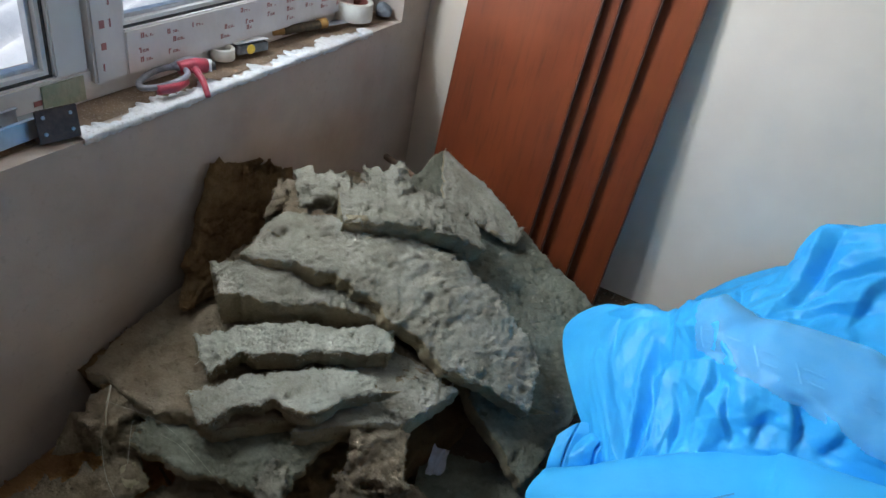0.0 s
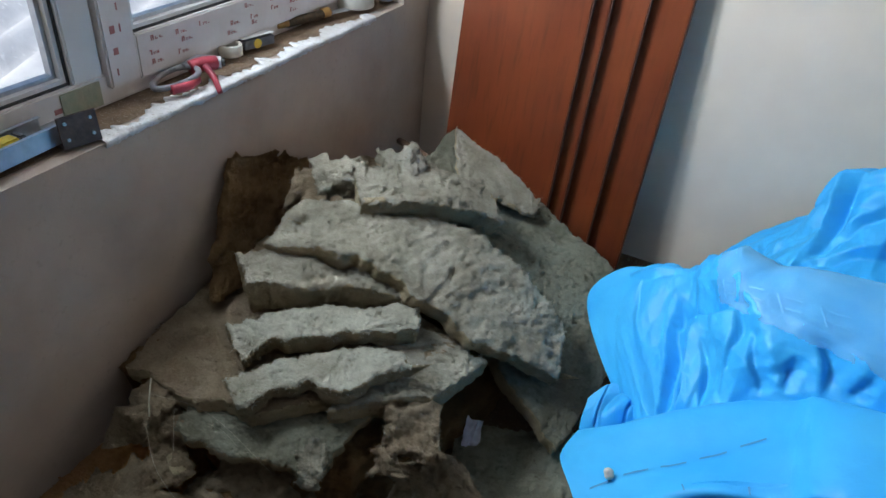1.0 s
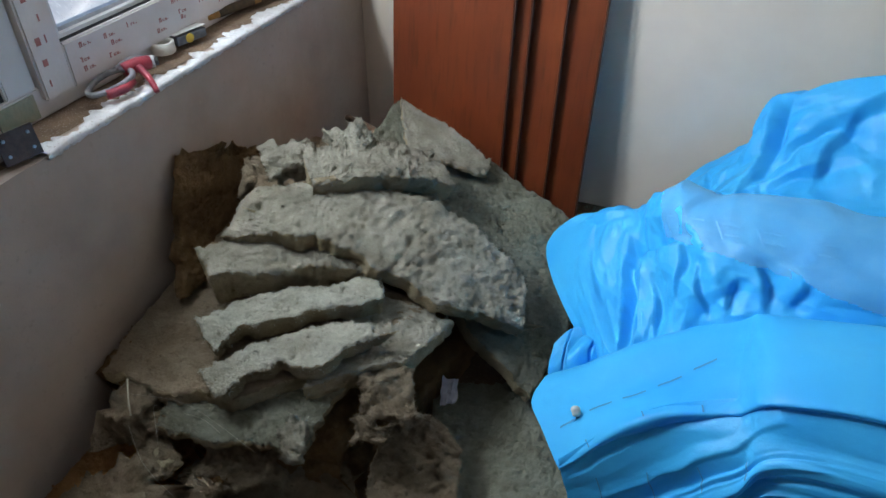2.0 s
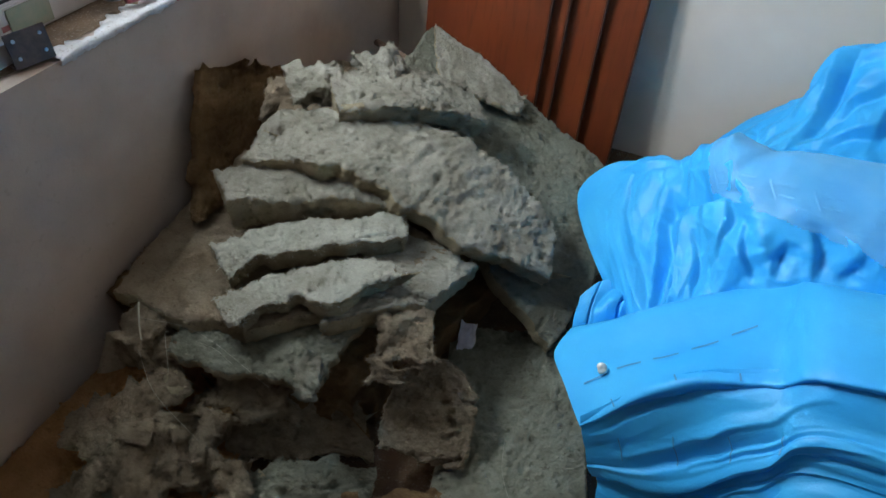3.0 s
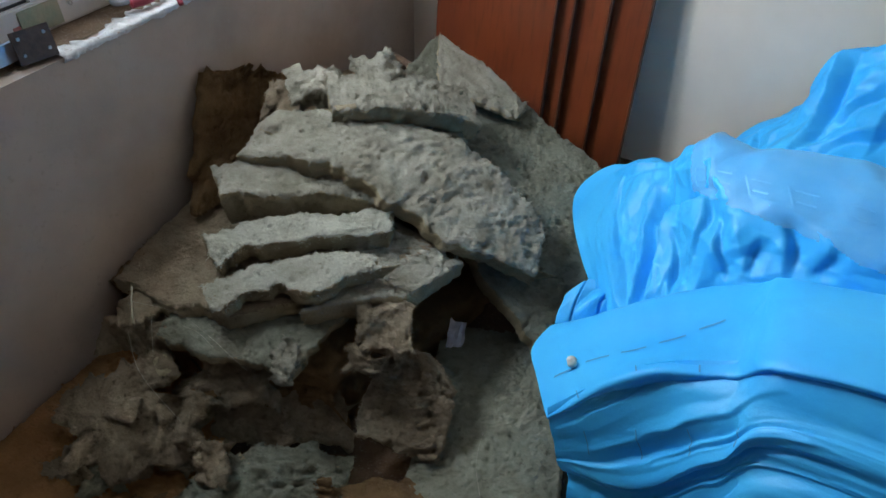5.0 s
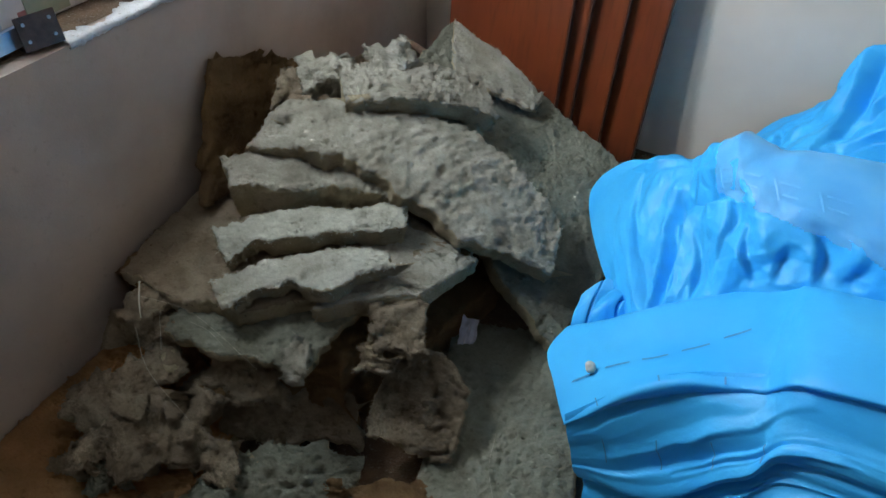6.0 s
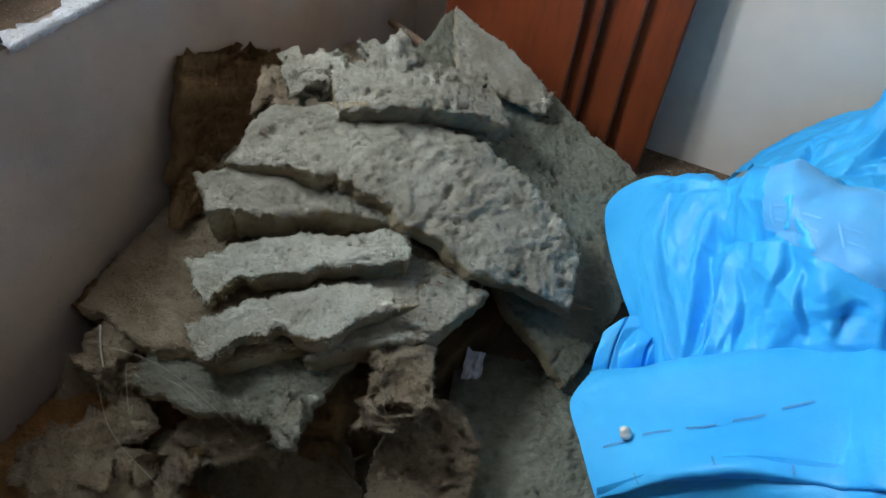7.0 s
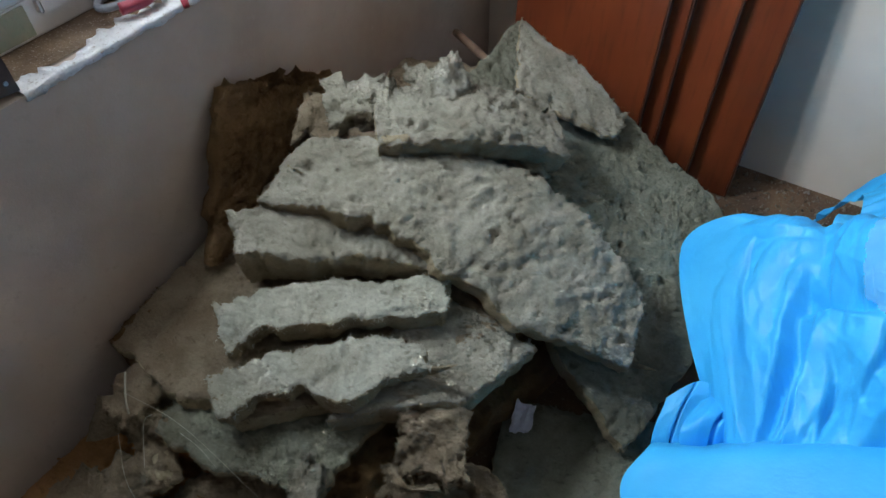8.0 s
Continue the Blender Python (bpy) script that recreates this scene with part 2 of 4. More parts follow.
def slab(name, front, back, thick, mat, label, seed=0, arch=0.0, rough=0.007, ragged=0.012, cell=0.0085, category="insulation slab", fuzz=60, edge=None, crumple=0.0):
    """A torn slab of stone wool whose top lies between two curves, with ragged ends, pitted faces and layered, frayed edges."""
    edge = edge or (WOOL_BROWN_SHADE if mat is WOOL_BROWN_SHADE else WOOL_CUT)
    length = np.linalg.norm(np.diff(rail(front, 12), axis=0), axis=1).sum()
    width = np.linalg.norm(np.array(back[0]) - np.array(front[0])) * 0.5 + np.linalg.norm(np.array(back[-1]) - np.array(front[-1])) * 0.5
    nu, nv = max(8, int(length / cell)), max(8, int(width / cell))
    t0, t1 = thick if isinstance(thick, tuple) else (thick, thick)
    thick = max(t0, t1)
    f, b = rail(front, nu), rail(back, nu)
    off = seed * 7.31
    us, vs = np.linspace(0, 1, nu), np.linspace(0, 1, nv)
    grid = np.zeros((nu, nv, 3))
    for i, u in enumerate(us):
        r0, r1 = [min(0.2, max(-0.2, ragged * (fbm((u * length, off, k), 9) + 0.35 * fbm((u * length, off, k + 3), 34, 2)) / width)) for k in (0, 7)]
        for j, v in enumerate(vs):
            w = r0 * (1 - v) ** 2 + v + r1 * v**2
            side = 11 if u > 0.5 else 5
            e = min(0.15, max(-0.15, ragged * (fbm((v * width, off, side), 9) + 0.5 * fbm((v * width, off, side + 10), 34, 2)) / length))
            k = min(max(u + e * (2 * u - 1) ** 2, 0), 1) * (nu - 1)
            k0 = min(int(k), nu - 2)
            pf, pb = f[k0] + (f[k0 + 1] - f[k0]) * (k - k0), b[k0] + (b[k0 + 1] - b[k0]) * (k - k0)
            grid[i, j] = pf + (pb - pf) * w
            grid[i, j, 2] += arch * 4 * v * (1 - v) * 0.6 + arch * 4 * u * (1 - u) * 0.6
    if crumple:
        for i in range(nu):
            for j in range(nv):
                p = Vector(grid[i, j]) + Vector((off, off, 0))
                grid[i, j] += np.array(crumple * noise.noise_vector(p * 11) + 0.45 * crumple * noise.noise_vector(p * 27))
    du, dv = np.gradient(grid, axis=0), np.gradient(grid, axis=1)
    nrm = np.cross(du, dv)
    nrm /= np.linalg.norm(nrm, axis=2, keepdims=True) + 1e-9
    if nrm[..., 2].mean() < 0:
        nrm = -nrm
    mid = grid.mean(axis=(0, 1))
    lie = Vector(grid[-1, nv // 2] - grid[0, nv // 2]).normalized()
    over = Vector((-lie.y, lie.x, 0)).normalized()
    top, bot = grid.copy(), grid - nrm * np.linspace(t0, t1, nu)[:, None, None]
    for i in range(nu):
        for j in range(nv):
            p = grid[i, j] + off
            rim = min(i, nu - 1 - i, j, nv - 1 - j)
            q = Vector(p)
            warp = q + 0.03 * noise.noise_vector(q * 9)
            patch = min(1.0, max(0.0, 0.45 + 1.6 * noise.noise(q * 7)))
            a, c = warp.dot(lie), warp.dot(over)
            grain = Vector((a * 24, c * 46, warp.z * 40))
            pit = max(0.0, noise.noise(grain) + 0.45 * noise.noise(grain * 2.7) - 0.22) * patch
            nick = max(0.0, noise.noise(Vector((a * 60, c * 120, warp.z * 90))) - 0.25)
            crack = max(0.0, 1 - abs(noise.noise(Vector((warp.x * 8, warp.y * 30, warp.z * 11)))) / 0.05) * max(0.0, noise.noise(q * 6) + 0.3)
            flake = 3.2 * (fbm(warp, 11, 3) + 0.6) + 0.5 * fbm(q, 44, 3)
            step = math.floor(flake)
            h = 0.45 * rough * (step + min(1.0, 5.0 * (flake - step)) - 2.5) / 1.6
            tuft = 0.5 - 2 * abs(noise.noise(grain * 1.3 + Vector((7, 3, 1))))
            h += rough * (0.45 * fbm(q, 6, 3) + 0.40 * fbm(q, 60, 4) + 0.42 * tuft) - 0.040 * pit - 0.018 * nick - 0.016 * crack
            h -= 0.006 * (0.5 + 0.5 * noise.noise(Vector(p) * 30)) if rim == 0 else 0.0
            top[i, j] += nrm[i, j] * h
            bot[i, j] += nrm[i, j] * rough * fbm(p + 5, 12)
    ring = [(i, 0) for i in range(nu)] + [(nu - 1, j) for j in range(1, nv)] + [(i, nv - 1) for i in range(nu - 2, -1, -1)] + [(0, j) for j in range(nv - 2, 0, -1)]
    layers = max(3, int(thick / 0.006))
    verts = [*top.reshape(-1, 3), *bot.reshape(-1, 3)]
    faces, cut = [], []
    for i in range(nu - 1):
        for j in range(nv - 1):
            q = (i * nv + j, (i + 1) * nv + j, (i + 1) * nv + j + 1, i * nv + j + 1)
            faces.append(q)
            faces.append(tuple(nu * nv + k for k in reversed(q)))
    prev = [i * nv + j for i, j in ring]
    last = [nu * nv + k for k in prev]
    for l in range(1, layers):
        row = []
        for (i, j) in ring:
            p = top[i, j] + (bot[i, j] - top[i, j]) * l / layers
            out = grid[i, j] - mid
            out -= nrm[i, j] * out.dot(nrm[i, j])
            out /= np.linalg.norm(out) + 1e-9
            s = p + off
            along = Vector((s[0] * 22, s[1] * 22, s[2] * 75))
            push = 0.004 * noise.noise(along) + 0.003 * noise.noise(Vector(s) * 70) - 0.016 * max(0.0, noise.noise(Vector((s[0] * 30, s[1] * 30, s[2] * 60))) - 0.2) + 0.002
            row.append(len(verts))
            verts.append(p + out * push)
        for k in range(len(ring)):
            n2 = (k + 1) % len(ring)
            faces.append((prev[n2], prev[k], row[k], row[n2]))
            cut.append(len(faces) - 1)
        prev = row
    for k in range(len(ring)):
        n2 = (k + 1) % len(ring)
        faces.append((prev[n2], prev[k], last[k], last[n2]))
        cut.append(len(faces) - 1)
    ob = mesh_part(name, verts, faces, mat)
    ob.data.materials.append(edge)
    for k in cut:
        ob.data.polygons[k].material_index = 1
    tagged(ob, label, category, "stone wool heap")
    if fuzz:
        rng = random.Random(seed)
        tri_v, tri_f = [], []
        for _ in range(fuzz * 15):
            i, j = rng.choice(ring) if rng.random() < 0.4 else (rng.randrange(nu), rng.randrange(nv))
            p = top[i, j] - nrm[i, j] * (thick * rng.random() * 0.5 if rng.random() < 0.4 else 0.001)
            out = grid[i, j] - mid
            out /= np.linalg.norm(out) + 1e-9
            d = np.array([rng.gauss(0, 1) for _ in range(3)]) * 0.6 + nrm[i, j] * 0.5 + out * 0.7
            d /= np.linalg.norm(d)
            s = np.cross(d, nrm[i, j] + 0.1)
            s /= np.linalg.norm(s) + 1e-9
            ln, wd = rng.uniform(0.002, 0.008), rng.uniform(0.0003, 0.0009)
            bend = np.array([rng.gauss(0, 1) for _ in range(3)]) * ln * 0.3
            k = len(tri_v)
            tri_v += [p - s * wd, p + s * wd, p + d * ln * 0.6 + bend + s * wd * 0.7, p + d * ln * 0.6 + bend - s * wd * 0.7, p + d * ln + bend * 1.8]
            tri_f += [(k, k + 1, k + 2, k + 3), (k + 3, k + 2, k + 4)]
        for q in range(fuzz * 5):
            i, j = rng.choice(ring) if q % 2 else (rng.randrange(nu), rng.randrange(nv))
            r = rng.uniform(0.0015, 0.006 if q % 2 else 0.004)
            p = top[i, j] - nrm[i, j] * (thick * 0.3 * rng.random() ** 3 if q % 2 else 0.0)
            k = len(tri_v)
            tri_v += [p + np.array([rng.uniform(-r, r) for _ in range(3)]) + nrm[i, j] * r * g for g in (-0.2, -0.2, 0.1, 0.7, 0.3)]
            tri_f += [(k, k + 1, k + 3), (k + 1, k + 2, k + 3), (k + 2, k + 4, k + 3), (k + 4, k, k + 3)]
        tagged(mesh_part("fibre_fuzz", tri_v, tri_f, mat, ob), kind="stuff")
    return ob


def chunk(centre, size, mat, label, seed=0, turn=0.0, tilt=0.0, lean=0.0, arch=0.02, edge=None):
    """A torn, crumpled lump of stone wool with a frayed outline; size is length, width, thickness."""
    m, (l, w, h) = pose(*centre, tilt, lean, turn), size
    rng = random.Random(seed + 50)
    front = [tuple(m @ Vector((x * l, -w * rng.uniform(0.35, 0.6), h / 2 + rng.uniform(-0.2, 0.2) * h))) for x in (-0.5, -0.15, 0.2, 0.5)]
    back = [tuple(m @ Vector((x * l, w * rng.uniform(0.35, 0.6), h / 2 + rng.uniform(-0.2, 0.2) * h))) for x in (-0.45, -0.2, 0.15, 0.45)]
    return slab("wool_wad", front, back, h, mat, label, seed + 50, arch, 0.010, 0.03, 0.005, "insulation wad", 40, edge or mat, 0.022)


# ---- room ----
HEIGHT, EAST, SOUTH = 2.6, 3.9, -5.2
W0, W1, WZ0, WZ1 = -2.62, -0.22, 0.90, 2.34  # window opening along y, and in height
THICK = 0.42


def wall(name, lo, hi, mat, label):
    return tagged(part(name, box(lo, hi), mat), label, "wall", kind="structure")


tagged(part("floor", box((-THICK, SOUTH - 0.2, -0.12), (EAST + 0.2, 0.2, 0.0)), FLOORMAT), "dusty brown bare floor littered with insulation", "floor", kind="structure")
tagged(part("ceiling", box((-THICK, SOUTH - 0.2, HEIGHT), (EAST + 0.2, 0.2, HEIGHT + 0.15)), CEILING), "plain grey unpainted ceiling", "ceiling", kind="structure")
wall("wall_north", (-THICK, 0.0, 0.0), (EAST + 0.2, 0.2, HEIGHT), WALLPAINT, "smooth pale beige painted wall")
wall("wall_east", (EAST, SOUTH, 0.0), (EAST + 0.2, 0.0, HEIGHT), WALLPAINT, "smooth pale beige painted wall")
wall("wall_south", (-THICK, SOUTH - 0.2, 0.0), (EAST + 0.2, SOUTH, HEIGHT), PLASTER, "bare grey-beige plaster wall")

bm = bmesh.new()
for lo, hi in (((-THICK, SOUTH, 0), (0, 0, WZ0)), ((-THICK, SOUTH, WZ1), (0, 0, HEIGHT)), ((-THICK, SOUTH, WZ0), (0, W0, WZ1)), ((-THICK, W1, WZ0), (0, 0, WZ1))):
    box(lo, hi, bm=bm)
tagged(part("wall_west", bm, PLASTER), "stained grey-beige plaster wall under the window", "wall", kind="structure")

# Rough mortar on the sill's bed, with a broken white edge
n = 260
verts, faces = [], []
for i in range(n + 1):
    y = -1.62 + 1.19 * i / n
    k = fbm((y, 0, 2), 7) + 0.8 * fbm((y, 0, 5), 32, 3)
    e = 0.003 + 0.008 * k
    inner = min(-0.012 + e, -0.045 - 0.05 * fbm((y, 3, 1), 7) - 0.03 * fbm((y, 3, 4), 40, 2))
    top = WZ0 + 0.0075 + 0.002 * fbm((y, 9, 1), 10)
    low = WZ0 - 0.003 - 0.014 * abs(fbm((y, 5, 4), 11)) - 0.008 * abs(fbm((y, 5, 4), 45, 2))
    verts += [(inner, y, WZ0 + 0.002), (inner + 0.004, y, top), (e - 0.003, y, top), (e, y, top - 0.004), (0.004 + 0.3 * e, y, low), (-0.01, y, low)]
    if i:
        for j in range(5):
            faces.append((6 * i + j, 6 * i - 6 + j, 6 * i - 5 + j, 6 * i + j + 1))
tagged(mesh_part("sill_edge", verts, faces, WHITEPLASTER), "chipped white filler along the sill's edge", "filler", kind="structure")
verts, faces = [], []
nx, ny = 10, 220
for i in range(ny + 1):
    for j in range(nx + 1):
        x, y = -0.20 + 0.16 * j / nx, W0 + (W1 - W0) * i / ny
        verts.append((x, y, WZ0 + 0.0035 + 0.0018 * fbm((x, y, 0), 22)))
        if i and j:
            k = i * (nx + 1) + j
            faces.append((k, k - 1, k - nx - 2, k - nx - 1))
tagged(mesh_part("window_sill_bed", verts, faces, SILLMAT), "raw brown mortar bed of the missing sill", "sill", kind="structure")

# ---- window ----
FX = -0.14  # inner face of the frame
win = thing("window_1", (FX, (W0 + W1) / 2, WZ0), "white plastic window with printed protective film", "window", kind="structure")


local = under


SASH0, SASH1 = -1.468, -0.37  # sash along y
F0 = WZ0 + 0.045
for name, lo, hi, mat in (
    ("window_frame_bottom", (FX - 0.07, W0, WZ0 + 0.004), (FX, W1, F0 + 0.035), FILM),
    ("window_frame_top", (FX - 0.07, W0, WZ1 - 0.07), (FX, W1, WZ1), PVC),
    ("window_frame_jamb", (FX - 0.07, SASH1 + 0.005, F0 + 0.035), (FX, W1, WZ1 - 0.07), PVC),
    ("mullion", (FX - 0.07, -1.556, F0 + 0.035), (FX, SASH0 - 0.004, WZ1 - 0.07), PVC),
):
    local(part(name, box(lo, hi, 0.004), mat), win)
sash = local(part("sash", box((FX - 0.03, SASH0, F0), (FX + 0.018, SASH0 + 0.092, WZ1 - 0.08), 0.005), FILM), win)
for lo, hi in (((FX - 0.03, SASH0 + 0.092, F0), (FX + 0.018, SASH1 - 0.092, F0 + 0.112)), ((FX - 0.03, SASH1 - 0.092, F0), (FX + 0.018, SASH1, WZ1 - 0.08)), ((FX - 0.03, SASH0 + 0.092, WZ1 - 0.18), (FX + 0.018, SASH1 - 0.092, WZ1 - 0.08))):
    local(part("sash", box(lo, hi, 0.004), FILM), win)
for y0, y1, z0, z1, x in ((SASH0 + 0.092, SASH1 - 0.092, F0 + 0.112, WZ1 - 0.18, FX + 0.005), (W0 + 0.03, -1.556, F0 + 0.035, WZ1 - 0.07, FX - 0.012)):
    for mat, d, w, nm in ((GASKET, 0.0, 0.006, "gasket"), (PVC, -0.004, 0.016, "glazing_bead"), (SPACER, -0.02, 0.026, "spacer")):
        for lo, hi in (((x - 0.02 + d, y0, z0), (x + d, y1, z0 + w)), ((x - 0.02 + d, y0, z0 + w), (x + d, y0 + w, z1)), ((x - 0.02 + d, y1 - w, z0 + w), (x + d, y1, z1))):
            local(part(nm, box(lo, hi), mat), win)
    pane = local(part("pane", box((x - 0.032, y0, z0), (x - 0.028, y1, z1)), GLASS), win)
    pane.visible_shadow = False
rng = random.Random(4)
for k in range(11):  # unreadable print on the film
    y = SASH0 + 0.12 + 0.094 * k
    for q in range(3):
        z = F0 + (0.028, 0.052, 0.082)[(k + q) % 3] + rng.uniform(-0.004, 0.004)
        if y < SASH1 - 0.05 and rng.random() < 0.75:
            y2 = y + rng.uniform(0, 0.03)
            for dy, dz, ln, hh in ((0, 0, 0.0035, 0.013), (0.006, 0, 0.0035, 0.013), (0.002, 0.010, 0.006, 0.003), (0.014, 0, 0.0025, 0.007), (0.018, 0, 0.004, 0.0025), (0.018, 0.0045, 0.004, 0.0025), (0.025, 0, 0.0025, 0.007), (0.029, 0, 0.0025, 0.007), (0.034, 0, 0.004, 0.0025)):
                if rng.random() < 0.85:
                    local(part("print_mark", box((FX + 0.0175, y2 + dy, z + dz), (FX + 0.0188, y2 + dy + ln, z + dz + hh)), PRINT), win)
for k in range(16):
    z = F0 + 0.03 + 0.05 * k
    for y in (SASH0 + 0.022, SASH0 + 0.05):
        if rng.random() < 0.7:
            local(part("print_mark", box((FX + 0.0175, y, z), (FX + 0.0188, y + rng.choice((0.004, 0.014)), z + rng.uniform(0.008, 0.02))), PRINT), win)
for k in range(12):
    y = -2.5 + 0.08 * k
    local(part("print_mark", box((FX - 0.0005, y, WZ0 + 0.03), (FX + 0.0008, y + 0.02, WZ0 + 0.042)), PRINT), win)

local(part("green_patch", box((FX, -1.60, WZ0 + 0.012), (FX + 0.004, -1.49, WZ0 + 0.072), 0.001), GREENFOAM), win)
local(part("sticker", box((FX - 0.041, -1.78, 1.10), (FX - 0.039, -1.68, 1.17)), CARD), win)
# Corrugated roof outside, below the window
verts, faces, keep = [], [], {}
for i in range(0, 700):
    for j in range(0, 40):
        a, c = -8 + 20 * j / 39, -7 + 14 * i / 699
        x, y = -2.2 - 0.48 * a - 0.877 * c, 0.5 + 0.877 * a - 0.48 * c
        if -9 < x < -0.56:
            keep[i, j] = len(verts)
            verts.append((x, y, 0.42 + 0.045 * math.sin(c * 2 * math.pi / 0.26) + 0.03 * x))
for i, j in list(keep):
    q = ((i, j), (i + 1, j), (i + 1, j + 1), (i, j + 1))
    if all(k in keep for k in q):
        faces.append(tuple(keep[k] for k in q))
tagged(mesh_part("corrugated_roof", verts, faces, ROOFMAT), "bright weathered corrugated roof outside the window", "roof", kind="structure")
tagged(part("ground", box((-60, -60, -3.2), (-0.6, 60, -3.0)), ROOFMAT), "pale snowy ground outside", "ground", kind="structure")

# ---- boards ----
boards = ((-0.005, 0.465, 0.0), (0.20, 0.52, 0.035), (0.25, 0.64, 0.070), (0.32, 0.775, 0.105))


def board(x0, x1, back, z1, name, label):
    ob = thing(name, (0, 0, 0), label, "board", "boards against the wall")
    lean = pose(0, -0.29 + back, 0, -5.5, 0, 0)
    x0, x1 = x0 + 0.24, x1 + 0.24
    part("panel", box((x0, 0, 0.0), (x1 - 0.004, 0.030, z1), 0.003, m=lean), WOOD, ob)
    part("edge_strip", box((x1 - 0.004, 0.001, 0.001), (x1, 0.029, z1 - 0.001), m=lean), WOOD_EDGE_SHADE, ob, "board edge coloured dark for its shade")
    return ob


for k, (x0, x1, back) in enumerate(boards):
    board(x0, x1, back, (2.05, 2.02, 2.04, 2.0)[k], "wooden_board", "orange-brown varnished wooden board leaning on the wall" if k else "wide orange-brown varnished board leaning on the wall")

# Crumbs of rubble and wool along the foot of the back wall
rng = random.Random(9)
verts, faces = [], []
for _ in range(900):
    x, y, r = rng.uniform(0.7, 1.9), -abs(rng.gauss(0, 0.16)) - 0.01, rng.uniform(0.002, 0.011)
    k = len(verts)
    verts += [(x + rng.uniform(-r, r), y + rng.uniform(-r, r), z) for z in (0, 0, 0, r * rng.uniform(0.7, 1.6))]
    faces += [(k, k + 1, k + 3), (k + 1, k + 2, k + 3), (k + 2, k, k + 3)]
tagged(mesh_part("floor_debris", verts, faces, TAPE_DUST, smooth=False), "grey-brown crumbs along the wall's foot", "debris", kind="stuff")

# ---- stone wool heap ----
slab("insulation_slab", [(0.395, -1.165, 0.645), (0.560, -1.010, 0.615), (0.720, -0.855, 0.530)], [(0.270, -1.020, 0.650), (0.430, -0.860, 0.625), (0.590, -0.720, 0.550)], 0.068, WOOL, "pale arched stone wool slab crowning the heap", 1, 0.02, 0.008, 0.014, 0.0055)
slab("insulation_slab", [(0.225, -1.395, 0.580), (0.430, -1.320, 0.580), (0.590, -1.285, 0.530), (0.830, -1.265, 0.415), (1.040, -1.185, 0.305)], [(0.230, -1.200, 0.630), (0.430, -1.080, 0.590), (0.640, -0.960, 0.540), (0.840, -0.940, 0.440), (1.010, -1.020, 0.345)], 0.058, WOOL, "long torn stone wool slab draped over the heap", 2, 0.012, 0.010, 0.014, 0.0055)
slab("insulation_slab", [(0.262, -1.510, 0.535), (0.343, -1.455, 0.540), (0.458, -1.382, 0.522), (0.564, -1.308, 0.500), (0.653, -1.243, 0.470)], [(0.165, -1.425, 0.545), (0.265, -1.320, 0.560), (0.380, -1.220, 0.545), (0.490, -1.140, 0.515), (0.600, -1.130, 0.480)], (0.115, 0.055), WOOL, "thick stone wool slab with a pitted torn face", 3, 0.0, 0.010, 0.014, 0.0045)
slab("insulation_slab", [(0.365, -1.664, 0.455), (0.414, -1.585, 0.470), (0.546, -1.476, 0.474), (0.693, -1.345, 0.462)], [(0.262, -1.600, 0.465), (0.345, -1.490, 0.470), (0.485, -1.385, 0.470), (0.640, -1.262, 0.460)], (0.045, 0.070), WOOL_PALE_LIT, "torn stone wool strip lying on the heap, coloured pale for its lit top", 4, 0.008, 0.009, 0.022, 0.004, crumple=0.005)
slab("insulation_slab", [(0.436, -1.768, 0.428), (0.476, -1.700, 0.444), (0.562, -1.640, 0.452), (0.654, -1.566, 0.452), (0.735, -1.480, 0.452)], [(0.360, -1.712, 0.428), (0.415, -1.632, 0.440), (0.503, -1.550, 0.445), (0.600, -1.470, 0.445), (0.703, -1.436, 0.450)], (0.035, 0.060), WOOL_PALE_LIT, "ragged offcut of stone wool, coloured pale for its lit top", 5, 0.006, 0.009, 0.018, 0.004, crumple=0.006)
slab("insulation_slab", [(0.040, -1.740, 0.335), (0.420, -1.738, 0.390), (0.660, -1.540, 0.390)], [(0.020, -1.320, 0.380), (0.470, -1.240, 0.415), (0.780, -1.255, 0.375)], 0.05, WOOL_TAN, "broad flat stone wool slab in the heap", 6, 0.0, 0.007, 0.016, 0.006)
slab("insulation_slab", [(0.290, -1.830, 0.335), (0.436, -1.815, 0.340), (0.545, -1.790, 0.330), (0.655, -1.780, 0.318)], [(0.270, -1.690, 0.345), (0.412, -1.660, 0.350), (0.540, -1.600, 0.350), (0.675, -1.570, 0.345)], 0.03, WOOL_GREEN, "dull torn stone wool slab sagging in the heap", 7, 0.0, 0.009, 0.022, 0.0045)
slab("insulation_slab", [(0.340, -0.870, 0.520), (0.740, -1.120, 0.340), (1.100, -1.265, 0.145)], [(0.345, -0.445, 0.580), (0.740, -0.500, 0.420), (1.210, -0.640, 0.270)], 0.05, WOOL_GREEN, "greenish stone wool slab sloping from the boards", 8, 0.0, 0.008, 0.012, 0.005)
slab("insulation_slab", [(0.795, -1.755, 0.140), (0.905, -1.725, 0.132), (1.010, -1.692, 0.122)], [(0.775, -1.600, 0.250), (0.870, -1.530, 0.255), (0.985, -1.545, 0.205)], 0.03, WOOL_TAN, "brownish stone wool offcut leaning in the heap", 9, 0.0, 0.007, 0.022, 0.0045)
slab("insulation_slab", [(1.010, -1.960, 0.090), (1.170, -1.820, 0.110), (1.310, -1.690, 0.130)], [(0.790, -1.240, 0.050), (0.990, -1.170, 0.060), (1.170, -1.100, 0.080)], 0.05, WOOL_GREEN, "rough stone wool slab lying on the floor", 10, 0.0, 0.014, 0.012, 0.005)
